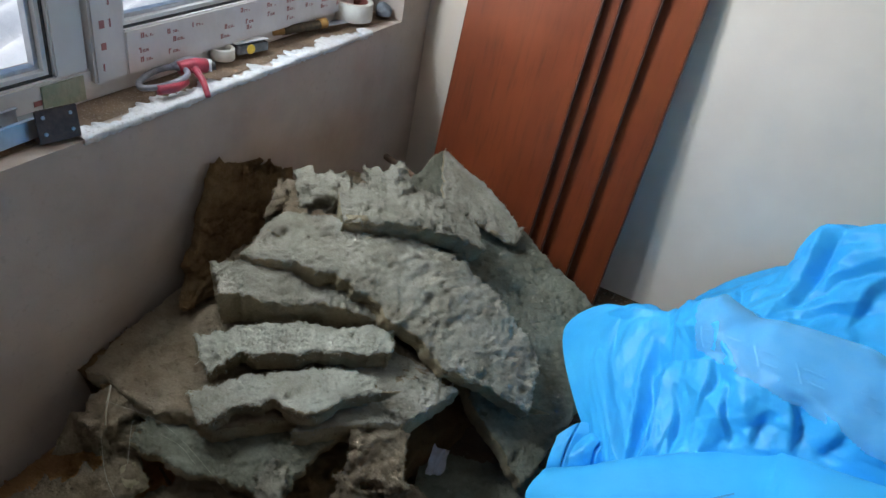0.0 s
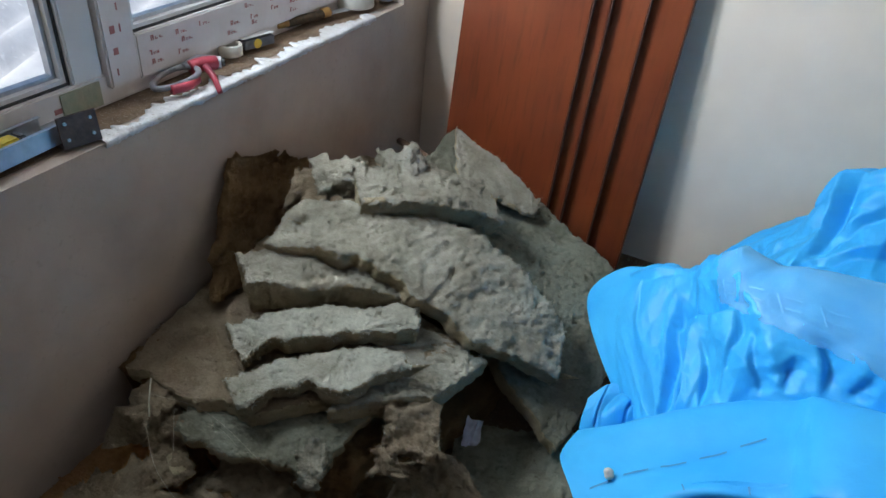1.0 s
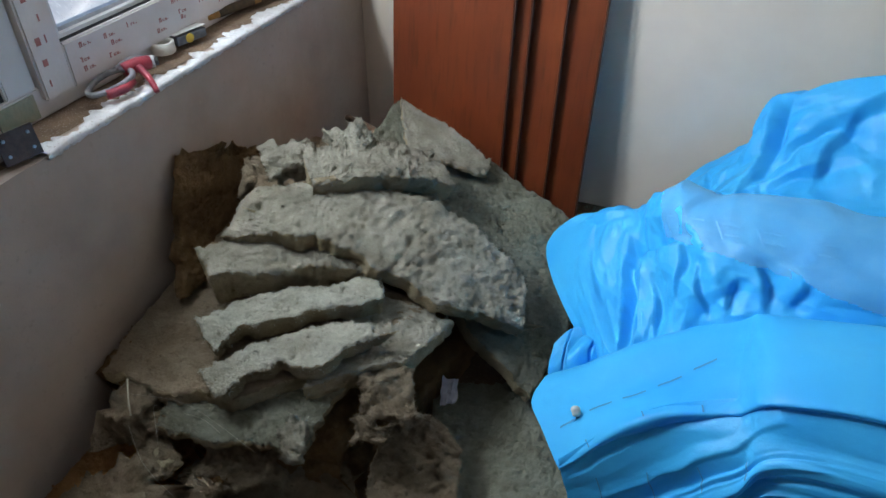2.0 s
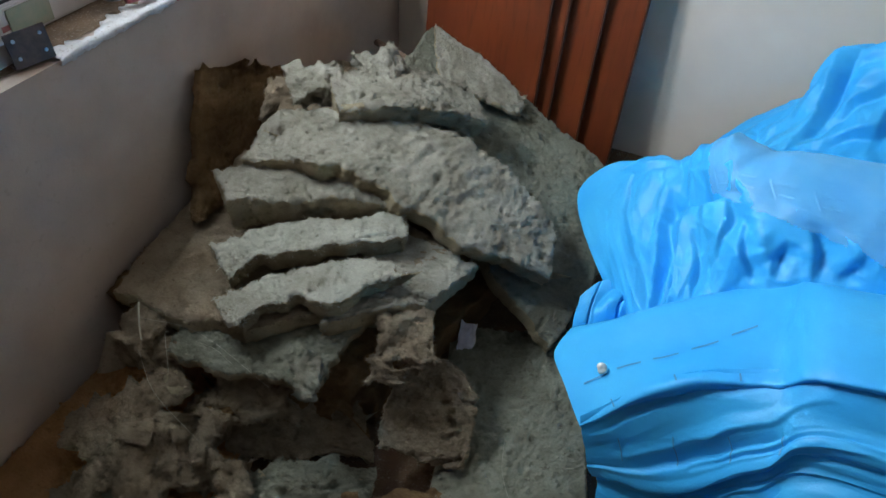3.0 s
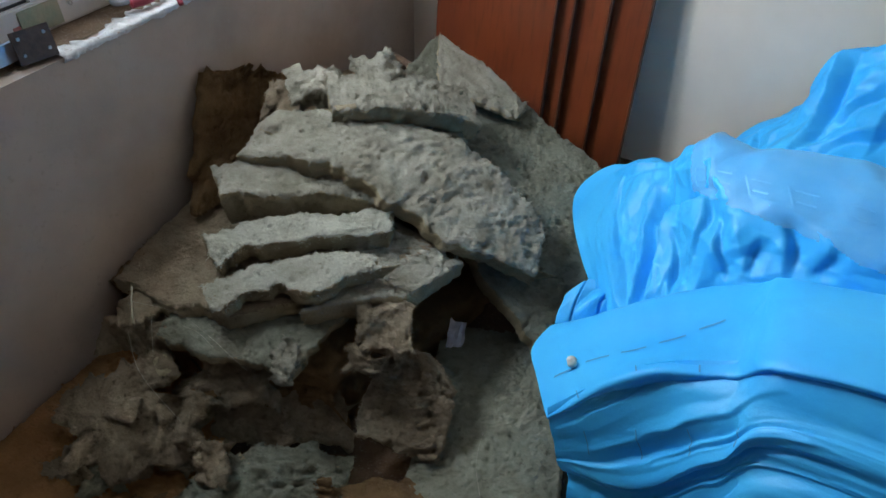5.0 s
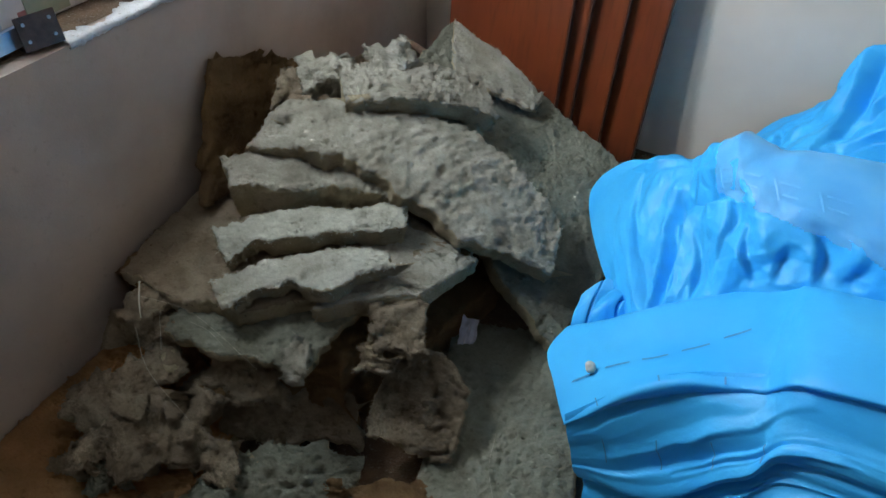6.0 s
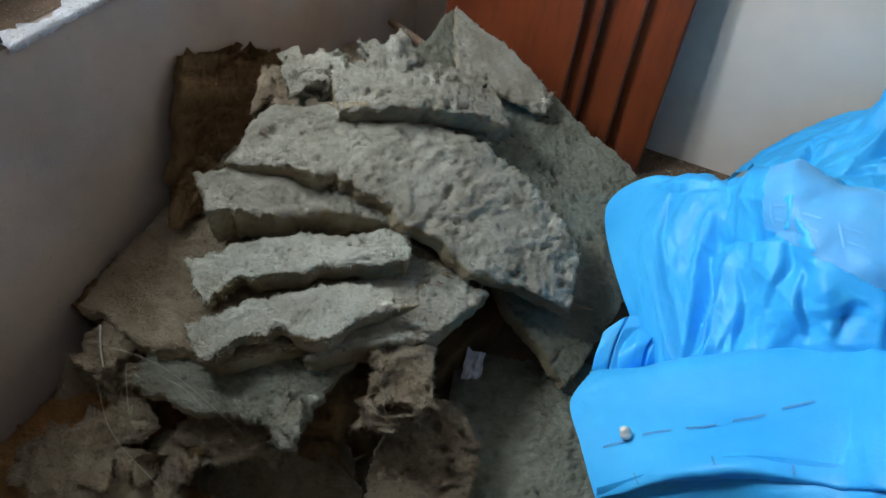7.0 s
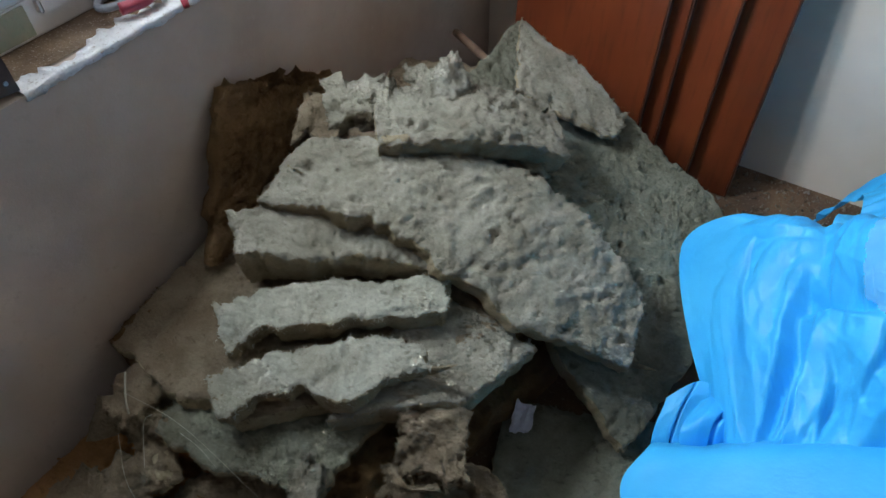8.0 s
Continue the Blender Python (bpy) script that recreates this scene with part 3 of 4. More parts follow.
slab("insulation_slab", [(0.150, -1.490, 0.410), (0.090, -1.400, 0.520), (0.040, -1.260, 0.720)], [(0.120, -1.000, 0.330), (0.090, -0.940, 0.430), (0.030, -0.900, 0.560)], 0.03, WOOL_BROWN_SHADE, "dark brown stone wool slab standing against the wall", 11, 0.0, 0.011, 0.018, 0.006, crumple=0.006)
slab("insulation_slab", [(0.145, -2.085, 0.190), (0.233, -2.045, 0.205), (0.312, -1.957, 0.230), (0.355, -1.852, 0.250)], [(0.120, -2.015, 0.200), (0.170, -1.935, 0.225), (0.230, -1.870, 0.255), (0.285, -1.805, 0.275)], 0.045, WOOL_TAN, "brownish torn stone wool piece beside the wall", 12, 0.012, 0.010, 0.03, 0.0045, crumple=0.012)
slab("insulation_slab", [(0.500, -2.120, 0.085), (0.660, -2.010, 0.090), (0.850, -1.900, 0.075)], [(0.560, -1.885, 0.105), (0.660, -1.815, 0.110), (0.810, -1.765, 0.085)], 0.05, WOOL_GREEN, "stone wool slab lying low on the floor", 13, 0.01, 0.010, 0.03, 0.0045)
slab("insulation_slab", [(0.005, -2.420, 0.090), (0.240, -2.370, 0.080), (0.490, -2.320, 0.070)], [(0.005, -1.670, 0.120), (0.240, -1.670, 0.110), (0.490, -1.720, 0.090)], 0.07, WOOL_RUST, "orange-brown stone wool layer on the floor by the wall", 14, 0, 0.006)
slab("insulation_slab", [(0.190, -1.720, 0.250), (0.440, -1.740, 0.260), (0.690, -1.690, 0.250)], [(0.040, -1.020, 0.310), (0.440, -0.920, 0.320), (0.790, -1.070, 0.280)], 0.09, WOOL_BROWN_SHADE, "stone wool slab buried in the heap, coloured dark for shade", 15)
slab("insulation_slab", [(0.140, -1.670, 0.130), (0.440, -1.700, 0.130), (0.740, -1.620, 0.120)], [(0.040, -0.670, 0.160), (0.440, -0.620, 0.180), (0.940, -0.820, 0.160)], 0.12, WOOL_BROWN_SHADE, "stone wool slab at the heap's base, coloured dark for shade", 16)
slab("insulation_slab", [(0.070, -1.320, 0.450), (0.340, -1.170, 0.470), (0.640, -1.120, 0.430)], [(0.070, -0.620, 0.460), (0.340, -0.570, 0.470), (0.590, -0.620, 0.430)], 0.12, WOOL_TAN, "dull stone wool slab under the heap's top", 17)

slab("insulation_slab", [(0.600, -1.640, 0.398), (0.700, -1.550, 0.395), (0.798, -1.470, 0.385)], [(0.590, -1.280, 0.410), (0.730, -1.260, 0.385), (0.862, -1.262, 0.358)], 0.06, WOOL, "grey flat slab end jutting from the heap", 21, 0.0, 0.006, 0.010, 0.0045)
slab("insulation_slab", [(0.490, -0.720, 0.560), (0.640, -0.670, 0.495), (0.760, -0.620, 0.440)], [(0.365, -0.455, 0.595), (0.570, -0.480, 0.520), (0.730, -0.520, 0.450)], 0.018, WOOL, "thin peeled layer on the sloping slab", 22, 0.0, 0.006, 0.018, 0.006)
chunk((0.260, -1.050, 0.615), (0.17, 0.13, 0.06), WOOL, "fluffy torn wad on the heap's crown", 1, 40, 18, -12)
chunk((0.390, -0.920, 0.650), (0.16, 0.10, 0.045), WOOL, "fluffy torn wad on the heap's crown", 2, 55, 25, 0)
chunk((0.190, -1.100, 0.580), (0.12, 0.12, 0.06), WOOL_TAN, "small tan wad tucked behind the heap's crown", 3, 10, 30, 0)
chunk((0.610, -0.820, 0.500), (0.20, 0.12, 0.04), WOOL_GREEN, "thin peeled flake of wool on the sloping slab", 4, -30, 8, 12)
chunk((0.785, -1.555, 0.325), (0.17, 0.12, 0.03), WOOL_TAN, "torn tan wad hanging over the gap", 5, 33, 18, 0, 0.005)
chunk((0.765, -1.640, 0.300), (0.10, 0.07, 0.04), WOOL_TAN, "small ragged tan tuft hanging over the gap", 6, 20, 50, 0, 0.01)
chunk((0.840, -1.570, 0.270), (0.07, 0.06, 0.04), WOOL_TAN, "small ragged tan tuft hanging over the gap", 7, 70, 40, 0, 0.01)
chunk((0.630, -1.765, 0.330), (0.07, 0.09, 0.035), WOOL, "pale ragged tuft hanging from a slab", 19, 20, 35, 0, 0.005)
chunk((0.360, -1.985, 0.130), (0.24, 0.18, 0.09), WOOL_TAN, "crumpled brownish wad on the heap's foot", 8, 35, 25, 10, 0.03)
chunk((0.430, -1.900, 0.170), (0.15, 0.12, 0.06), WOOL_TAN, "crumpled brownish wad on the heap's foot", 9, -20, 35, -10, 0.02)
chunk((0.270, -2.060, 0.120), (0.18, 0.13, 0.08), WOOL_TAN, "crumpled brownish wad beside the wall", 10, 60, 10, 0, 0.02)
chunk((0.190, -1.780, 0.280), (0.14, 0.13, 0.09), WOOL_TAN, "crumpled brownish wad beside the wall", 11, 80, -10, 0, 0.02)
chunk((0.270, -1.790, 0.290), (0.13, 0.09, 0.05), WOOL_TAN, "brownish torn wad under a slab", 12, 20, 30, 0, 0.01)
chunk((0.500, -1.800, 0.220), (0.24, 0.12, 0.03), WOOL_TAN, "brownish torn flap sagging into the hollow", 13, 12, 48, 5)
chunk((0.540, -1.660, 0.110), (0.30, 0.2, 0.10), WOOL_BROWN_SHADE, "brown wad in the hollow, coloured dark for shade", 15, 10, 0, 0, 0.02)
chunk((0.930, -1.900, 0.060), (0.30, 0.2, 0.06), WOOL_BROWN_SHADE, "flattened dark wad on the floor", 16, 30, 0, 0, 0.01)
chunk((1.070, -1.960, 0.060), (0.22, 0.16, 0.06), WOOL_TAN, "flattened brownish wad on the floor", 17, -10, 0, 0, 0.01)
chunk((0.110, -1.640, 0.240), (0.22, 0.2, 0.12), WOOL_BROWN_SHADE, "dark brown wad packed against the wall", 18, 80, 0, 0, 0.02)
slab("insulation_slab", [(0.450, -1.892, 0.090), (0.620, -1.834, 0.090), (0.790, -1.743, 0.080)], [(0.412, -1.796, 0.180), (0.576, -1.753, 0.170), (0.700, -1.638, 0.150)], 0.04, WOOL_TAN, "brownish torn slab sunk in the hollow", 23, 0.0, 0.009, 0.025, 0.005, crumple=0.010)
rng = random.Random(31)
for k in range(9):
    u, v = rng.random(), rng.random()
    at = (0.20 + 0.40 * u, -2.16 + 0.30 * v, 0.07 + 0.10 * v + 0.03 * rng.random())
    size = (rng.uniform(0.07, 0.13), rng.uniform(0.05, 0.09), rng.uniform(0.03, 0.05))
    chunk(at, size, (WOOL_TAN, WOOL_TAN, WOOL_GREEN, WOOL_BROWN_SHADE)[k % 4], "small crumpled wool scrap at the heap's foot", 40 + k, rng.uniform(0, 180), rng.uniform(-10, 45), rng.uniform(-25, 25), 0.01)


def tube(name, points, radius, mat, parent=None, sides=6, n=24, label="", taper=1.0):
    """A round bar along a smooth curve."""
    c = rail(points, n)
    vs, fs = [], []
    for k, p in enumerate(c):
        d = c[min(k + 1, n - 1)] - c[max(k - 1, 0)]
        d /= np.linalg.norm(d) + 1e-9
        a = np.cross(d, (0.3, 0.2, 0.93))
        a /= np.linalg.norm(a) + 1e-9
        e = np.cross(d, a)
        r = radius * (1 + (taper - 1) * k / (n - 1))
        for q in range(sides):
            w = 2 * math.pi * q / sides
            vs.append(p + r * (a * math.cos(w) + e * math.sin(w)))
            if k:
                s0, s1 = (k - 1) * sides, k * sides
                fs.append((s0 + q, s0 + (q + 1) % sides, s1 + (q + 1) % sides, s1 + q))
    fs += [tuple(reversed(range(sides))), tuple(range((n - 1) * sides, n * sides))]
    return mesh_part(name, vs, fs, mat, parent, label)


tagged(tube("wooden_stick", [(0.090, -0.370, 0.420), (0.210, -0.470, 0.460), (0.340, -0.570, 0.490)], 0.013, STICKWOOD, sides=8, n=8), "short brown wooden stick behind the heap", "stick")
# Long pale strands caught on the heap
rng = random.Random(12)
for a, c, up in (((0.230, -1.820, 0.410), (0.570, -1.820, 0.340), 0.05), ((0.270, -1.880, 0.380), (0.470, -1.960, 0.250), 0.03), ((0.310, -1.820, 0.400), (0.370, -1.900, 0.380), 0.03), ((0.390, -1.820, 0.405), (0.490, -1.830, 0.390), 0.005), ((1.070, -1.570, 0.110), (1.150, -1.760, 0.140), 0.01), ((1.150, -1.760, 0.140), (1.160, -1.860, 0.130), 0.008)):
    mid = [(p + q) / 2 + rng.uniform(-0.02, 0.02) for p, q in zip(a, c)]
    mid[2] += up
    tagged(tube("fibre_strand", [a, mid, c], 0.00035, HAIR, sides=4), "thin pale fibre strand hanging on the wool", "fibre", "pale strands")
tagged(tube("wood_splinter", [(0.205, -1.790, 0.420), (0.220, -1.820, 0.380), (0.230, -1.840, 0.330)], 0.0022, HAIR, sides=5, n=8), "thin pale splinter standing in the wool", "splinter")
bm = bmesh.new()
bmesh.ops.create_grid(bm, x_segments=8, y_segments=12, size=0.5)
for v in bm.verts:
    r = 1 + 0.35 * noise.noise(v.co * 3 + Vector((2, 0, 0)))
    v.co = Vector((v.co.x * 0.045 * r, v.co.y * 0.085 * r, 0.008 * noise.noise(v.co * 4)))
bmesh.ops.solidify(bm, geom=bm.faces[:], thickness=0.001)
bmesh.ops.transform(bm, matrix=pose(*(0.855, -1.290, 0.090), 55, 10, 20), verts=bm.verts)
tagged(part("paper_scrap", bm, SCRAP), "torn pale paper scrap stuck between slabs", "scrap")


# ---- blue plastic sheet ----
FACETS = ((0.4, 5.0, 2.2), (1.2, 9.0, 1.2), (2.3, 17.0, 0.55), (0.9, 34.0, 0.2))  # turn, cells per metre, weight


def facet(x, y, turn, freq, seed):
    """Height of a sheet creased along straight lines into flat triangles."""
    wob = 0.18 * noise.noise_vector(Vector((x, y, seed)) * freq * 0.6)
    a, b = (x * math.cos(turn) + y * math.sin(turn)) * freq + wob.x, (y * math.cos(turn) - x * math.sin(turn)) * freq + wob.y
    i, j = math.floor(a), math.floor(b)
    f, g = a - i, b - j
    z00, z10, z01, z11 = [noise.cell(Vector((i + p + 0.5, j + q + 0.5, seed * 7 + 0.5))) for p, q in ((0, 0), (1, 0), (0, 1), (1, 1))]
    if (i + j) % 2:
        return z00 + f * (z10 - z00) + g * (z11 - z10) if f > g else z00 + g * (z01 - z00) + f * (z11 - z01)
    return z00 + f * (z10 - z00) + g * (z01 - z00) if f + g < 1 else z11 + (1 - f) * (z01 - z11) + (1 - g) * (z10 - z11)


def film_part(name, rows, nu, nv, fold, seed, parent, mat=SHEET, stretch=(1.0, 1.0), folds=(), calm=0.0):
    """A crumpled skin lofted over curves that run across it; returns the mesh and a lookup of its points."""
    curves = np.array([rail(r, nu) for r in rows])
    pts = np.array([rail(curves[:, i], nv) for i in range(nu)])
    wide, deep = [np.linalg.norm(np.diff(c, axis=0), axis=1).sum() for c in (pts[:, nv // 2], pts[nu // 2])]
    du, dv = np.gradient(pts, axis=0), np.gradient(pts, axis=1)
    nrm = np.cross(du, dv)
    nrm /= np.linalg.norm(nrm, axis=2, keepdims=True) + 1e-9
    if nrm[..., 2].mean() < 0:
        nrm = -nrm
    for i in range(nu):
        for j in range(nv):
            p = Vector(pts[i, j]) + Vector((seed * 3.1, seed * 1.7, 0))
            x, y = wide * i / (nu - 1) * stretch[0], deep * j / (nv - 1) * stretch[1]
            h = sum(w * facet(x, y, turn, freq, seed + k) for k, (turn, freq, w) in enumerate(FACETS)) * 0.6
            u, v = i / (nu - 1), j / (nv - 1)
            d = fold * h * (1.0 if u > calm else 0.1 + 0.9 * (u / calm) ** 3 if calm else 1.0)
            for u0, v0, u1, v1, depth, width in folds:
                ax, ay, bx, by = (u - u0) * 1.25, (v - v0) * 0.75, (u1 - u0) * 1.25, (v1 - v0) * 0.75
                k = min(1.0, max(0.0, (ax * bx + ay * by) / (bx * bx + by * by)))
                size = math.hypot(bx, by)
                s = ((ax - k * bx) * by - (ay - k * by) * bx) / size + 0.012 * noise.noise(p * 14)
                past = max(0.0, abs((ax * bx + ay * by) / size - size / 2) - size / 2)
                far = abs(s) / (width * 0.45 if s < 0 else width * 1.9) + past / width
                d -= depth * max(0.0, 1 - far) * (0.35 + 0.65 * math.sin(math.pi * k))
            pts[i, j] += nrm[i, j] * d
    faces = [(i * nv + j, (i + 1) * nv + j, (i + 1) * nv + j + 1, i * nv + j + 1) for i in range(nu - 1) for j in range(nv - 1)]
    ob = mesh_part(name, pts.reshape(-1, 3), faces, mat, parent)
    return ob, pts, nrm


def film_line(pts, nrm, u0, v0, u1, v1, width, mat, parent, name="printed_line"):
    """A printed stroke that follows the film from (u0, v0) to (u1, v1)."""
    nu, nv = pts.shape[:2]
    vs, fs = [], []
    steps = 14
    for k in range(steps + 1):
        a, b = (u0 + (u1 - u0) * k / steps) * (nu - 1), (v0 + (v1 - v0) * k / steps) * (nv - 1)
        i, j = min(int(a), nu - 2), min(int(b), nv - 2)
        fa, fb = a - i, b - j
        p = (pts[i, j] * (1 - fa) + pts[i + 1, j] * fa) * (1 - fb) + (pts[i, j + 1] * (1 - fa) + pts[i + 1, j + 1] * fa) * fb
        d = pts[min(i + 1, nu - 1), j] - pts[i, j] if abs(u1 - u0) > abs(v1 - v0) * 0.3 else pts[i, j + 1] - pts[i, j]
        s = np.cross(nrm[i, j], d)
        s = s / (np.linalg.norm(s) + 1e-9) * width / 2
        p = p + nrm[i, j] * 0.002
        vs += [p - s, p + s]
        if k:
            fs.append((2 * k - 2, 2 * k - 1, 2 * k + 1, 2 * k))
    return mesh_part(name, vs, fs, mat, parent)


sheet = thing("plastic_sheet", (1.590, -1.320, 0.000), "crumpled bright blue plastic film heaped on the floor", "plastic sheet")
# Deep folds: where they begin and end across and down the film, depth and half width in metres
BACK_FOLDS = ((0.65, 0.32, 0.38, 0.58, 0.07, 0.06), (0.72, 0.46, 0.42, 0.55, 0.045, 0.045), (0.65, 0.32, 0.30, 0.42, -0.03, 0.05), (0.70, 0.56, 0.35, 0.62, 0.04, 0.04), (0.2, 0.36, 0.15, 0.6, 0.03, 0.04), (0.8, 0.4, 0.6, 0.6, 0.04, 0.04))
MIDDLE_FOLDS = ((0.36, 0.44, 0.335, 0.80, 0.065, 0.045), (0.36, 0.45, 0.58, 0.43, 0.05, 0.035), (0.58, 0.43, 0.56, 0.62, 0.03, 0.03), (0.45, 0.47, 0.41, 0.74, -0.03, 0.035), (0.40, 0.60, 0.37, 0.78, 0.025, 0.02), (0.48, 0.56, 0.49, 0.74, 0.025, 0.025), (0.60, 0.52, 0.625, 0.70, 0.030, 0.022), (0.665, 0.57, 0.66, 0.68, 0.020, 0.014), (0.69, 0.50, 0.715, 0.66, 0.034, 0.022), (0.74, 0.55, 0.735, 0.64, 0.018, 0.014), (0.12, 0.34, 0.36, 0.30, -0.02, 0.04), (0.20, 0.38, 0.27, 0.62, 0.012, 0.03), (0.65, 0.22, 0.58, 0.42, 0.02, 0.03))
SKIRT_FOLDS = ((0.0, 0.30, 0.55, 0.20, 0.014, 0.020), (0.05, 0.38, 0.75, 0.31, -0.010, 0.022), (0.0, 0.47, 0.80, 0.42, 0.015, 0.020), (0.12, 0.22, 0.70, 0.10, -0.008, 0.018), (0.10, 0.58, 0.80, 0.52, -0.010, 0.020), (0.05, 0.66, 0.60, 0.60, 0.013, 0.018), (0.02, 0.10, 0.30, 0.05, 0.007, 0.012), (0.30, 0.27, 0.75, 0.24, 0.008, 0.012))
back_heap = [
    [(1.290, -0.200, 0.020), (1.510, -0.120, 0.330), (1.840, -0.070, 0.530), (2.390, -0.040, 0.630)],
    [(1.350, -0.360, 0.310), (1.530, -0.330, 0.530), (1.690, -0.320, 0.780), (2.340, -0.370, 0.920)],
    [(1.310, -0.520, 0.330), (1.550, -0.570, 0.460), (1.840, -0.640, 0.580), (2.340, -0.670, 0.680)],
    [(1.290, -0.770, 0.280), (1.590, -0.870, 0.330), (1.890, -0.920, 0.380), (2.390, -0.920, 0.480)],
]
film_part("back_fold", back_heap, 220, 200, 0.030, 1, sheet, stretch=(0.6, 1.3), folds=BACK_FOLDS)
middle = [
    [(1.190, -0.600, 0.250), (1.410, -0.640, 0.380), (1.710, -0.700, 0.480), (2.340, -0.820, 0.580)],
    [(1.110, -0.720, 0.430), (1.270, -0.780, 0.540), (1.490, -0.980, 0.740), (2.240, -1.070, 0.860)],
    [(1.005, -0.765, 0.295), (1.240, -1.000, 0.460), (1.530, -1.160, 0.680), (2.240, -1.270, 0.780)],
    [(1.168, -1.112, 0.310), (1.290, -1.240, 0.420), (1.540, -1.260, 0.550), (2.240, -1.370, 0.660)],
    [(1.316, -1.203, 0.250), (1.340, -1.420, 0.330), (1.590, -1.420, 0.430), (2.290, -1.520, 0.530)],
]
middle_skin, mp, mn = film_part("middle_fold", middle, 240, 220, 0.030, 2, sheet, stretch=(1.0, 0.8), folds=MIDDLE_FOLDS, calm=0.32)
front = [
    [(1.150, -1.260, 0.220), (1.340, -1.240, 0.410), (1.540, -1.200, 0.540), (1.680, -1.260, 0.640), (2.290, -1.370, 0.830)],
    [(1.140, -1.330, 0.305), (1.340, -1.300, 0.465), (1.540, -1.260, 0.580), (1.670, -1.320, 0.690), (2.290, -1.420, 0.860)],
    [(1.123, -1.414, 0.300), (1.340, -1.420, 0.460), (1.530, -1.380, 0.590), (1.660, -1.420, 0.713), (2.290, -1.540, 0.880)],
    [(1.175, -1.520, 0.330), (1.360, -1.500, 0.490), (1.535, -1.470, 0.600), (1.660, -1.520, 0.720), (2.290, -1.620, 0.880)],
    [(1.230, -1.620, 0.345), (1.380, -1.575, 0.530), (1.540, -1.560, 0.605), (1.662, -1.600, 0.714), (2.290, -1.700, 0.880)],
    [(1.240, -1.610, 0.320), (1.400, -1.570, 0.495), (1.560, -1.550, 0.570), (1.682, -1.580, 0.680), (2.290, -1.690, 0.830)],
]
skin, fp, fn = film_part("front_fold", front, 150, 80, 0.005, 3, sheet)
low = [
    [(1.230, -1.590, 0.355), (1.390, -1.540, 0.530), (1.550, -1.520, 0.600), (1.675, -1.560, 0.705), (2.290, -1.670, 0.860)],
    [(1.260, -1.620, 0.280), (1.420, -1.610, 0.410), (1.560, -1.620, 0.545), (1.690, -1.630, 0.640), (2.290, -1.770, 0.780)],
    [(1.280, -1.640, 0.220), (1.450, -1.650, 0.310), (1.570, -1.660, 0.490), (1.690, -1.665, 0.615), (2.290, -1.800, 0.730)],
    [(1.310, -1.630, 0.180), (1.470, -1.640, 0.250), (1.580, -1.655, 0.430), (1.710, -1.670, 0.560), (2.290, -1.820, 0.670)],
    [(1.320, -1.660, 0.120), (1.480, -1.690, 0.180), (1.590, -1.700, 0.370), (1.710, -1.710, 0.520), (2.290, -1.850, 0.620)],
    [(1.340, -1.650, 0.080), (1.500, -1.690, 0.120), (1.610, -1.700, 0.290), (1.720, -1.720, 0.440), (2.290, -1.860, 0.520)],
    [(1.310, -1.700, 0.015), (1.490, -1.760, 0.015), (1.590, -1.790, 0.015), (1.740, -1.820, 0.015), (2.290, -2.020, 0.015)],
]
skirt, lp, ln_ = film_part("hanging_fold", low, 190, 170, 0.014, 4, sheet, stretch=(0.30, 1.0), folds=SKIRT_FOLDS)
torn_end = [
    [(1.146, -1.315, 0.250), (1.196, -1.276, 0.260), (1.266, -1.226, 0.280)],
    [(1.133, -1.262, 0.280), (1.180, -1.201, 0.300), (1.254, -1.184, 0.310)],
    [(1.133, -1.190, 0.290), (1.179, -1.138, 0.330), (1.254, -1.164, 0.330)],
]
film_part("torn_end", torn_end, 70, 50, 0.010, 6, sheet, folds=((0.3, 0.0, 0.4, 1.0, 0.015, 0.03), (0.65, 0.1, 0.7, 0.9, 0.012, 0.03)))
curled_end = [
    [(1.203, -1.297, 0.280), (1.243, -1.271, 0.290), (1.291, -1.229, 0.310)],
    [(1.179, -1.264, 0.330), (1.220, -1.235, 0.360), (1.286, -1.219, 0.340)],
    [(1.194, -1.180, 0.320), (1.223, -1.157, 0.335), (1.278, -1.165, 0.330)],
]
film_part("curled_end", curled_end, 60, 60, 0.008, 8, sheet, folds=((0.45, 0.0, 0.75, 1.0, 0.018, 0.04), (0.8, 0.2, 0.9, 0.9, 0.012, 0.03)))
for k in range(5):
    film_line(fp, fn, 0.05 + 0.09 * k, 0.62 - 0.045 * k, 0.11 + 0.09 * k, 0.595 - 0.045 * k, 0.006, SHEET_INK, skin)
for k in range(3):
    film_line(fp, fn, 0.10 + 0.16 * k, 0.74, 0.10 + 0.16 * k, 0.80, 0.0035, SHEET_INK, skin)
for k in range(4):
    film_line(lp, ln_, 0.10 + 0.15 * k, 0.14 + 0.02 * k, 0.11 + 0.15 * k, 0.24 + 0.02 * k, 0.0025, SHEET_INK, skirt)
bm = bmesh.new()
bmesh.ops.create_icosphere(bm, subdivisions=3, radius=0.012)
for v in bm.verts:
    v.co *= 1 + 0.5 * noise.noise(v.co * 70)
bmesh.ops.transform(bm, matrix=Matrix.Translation((1.240, -1.505, 0.415)), verts=bm.verts)
tagged(part("plaster_crumb", bm, TAPE, smooth=True), "small pale crumb lying on the blue film", "crumb")
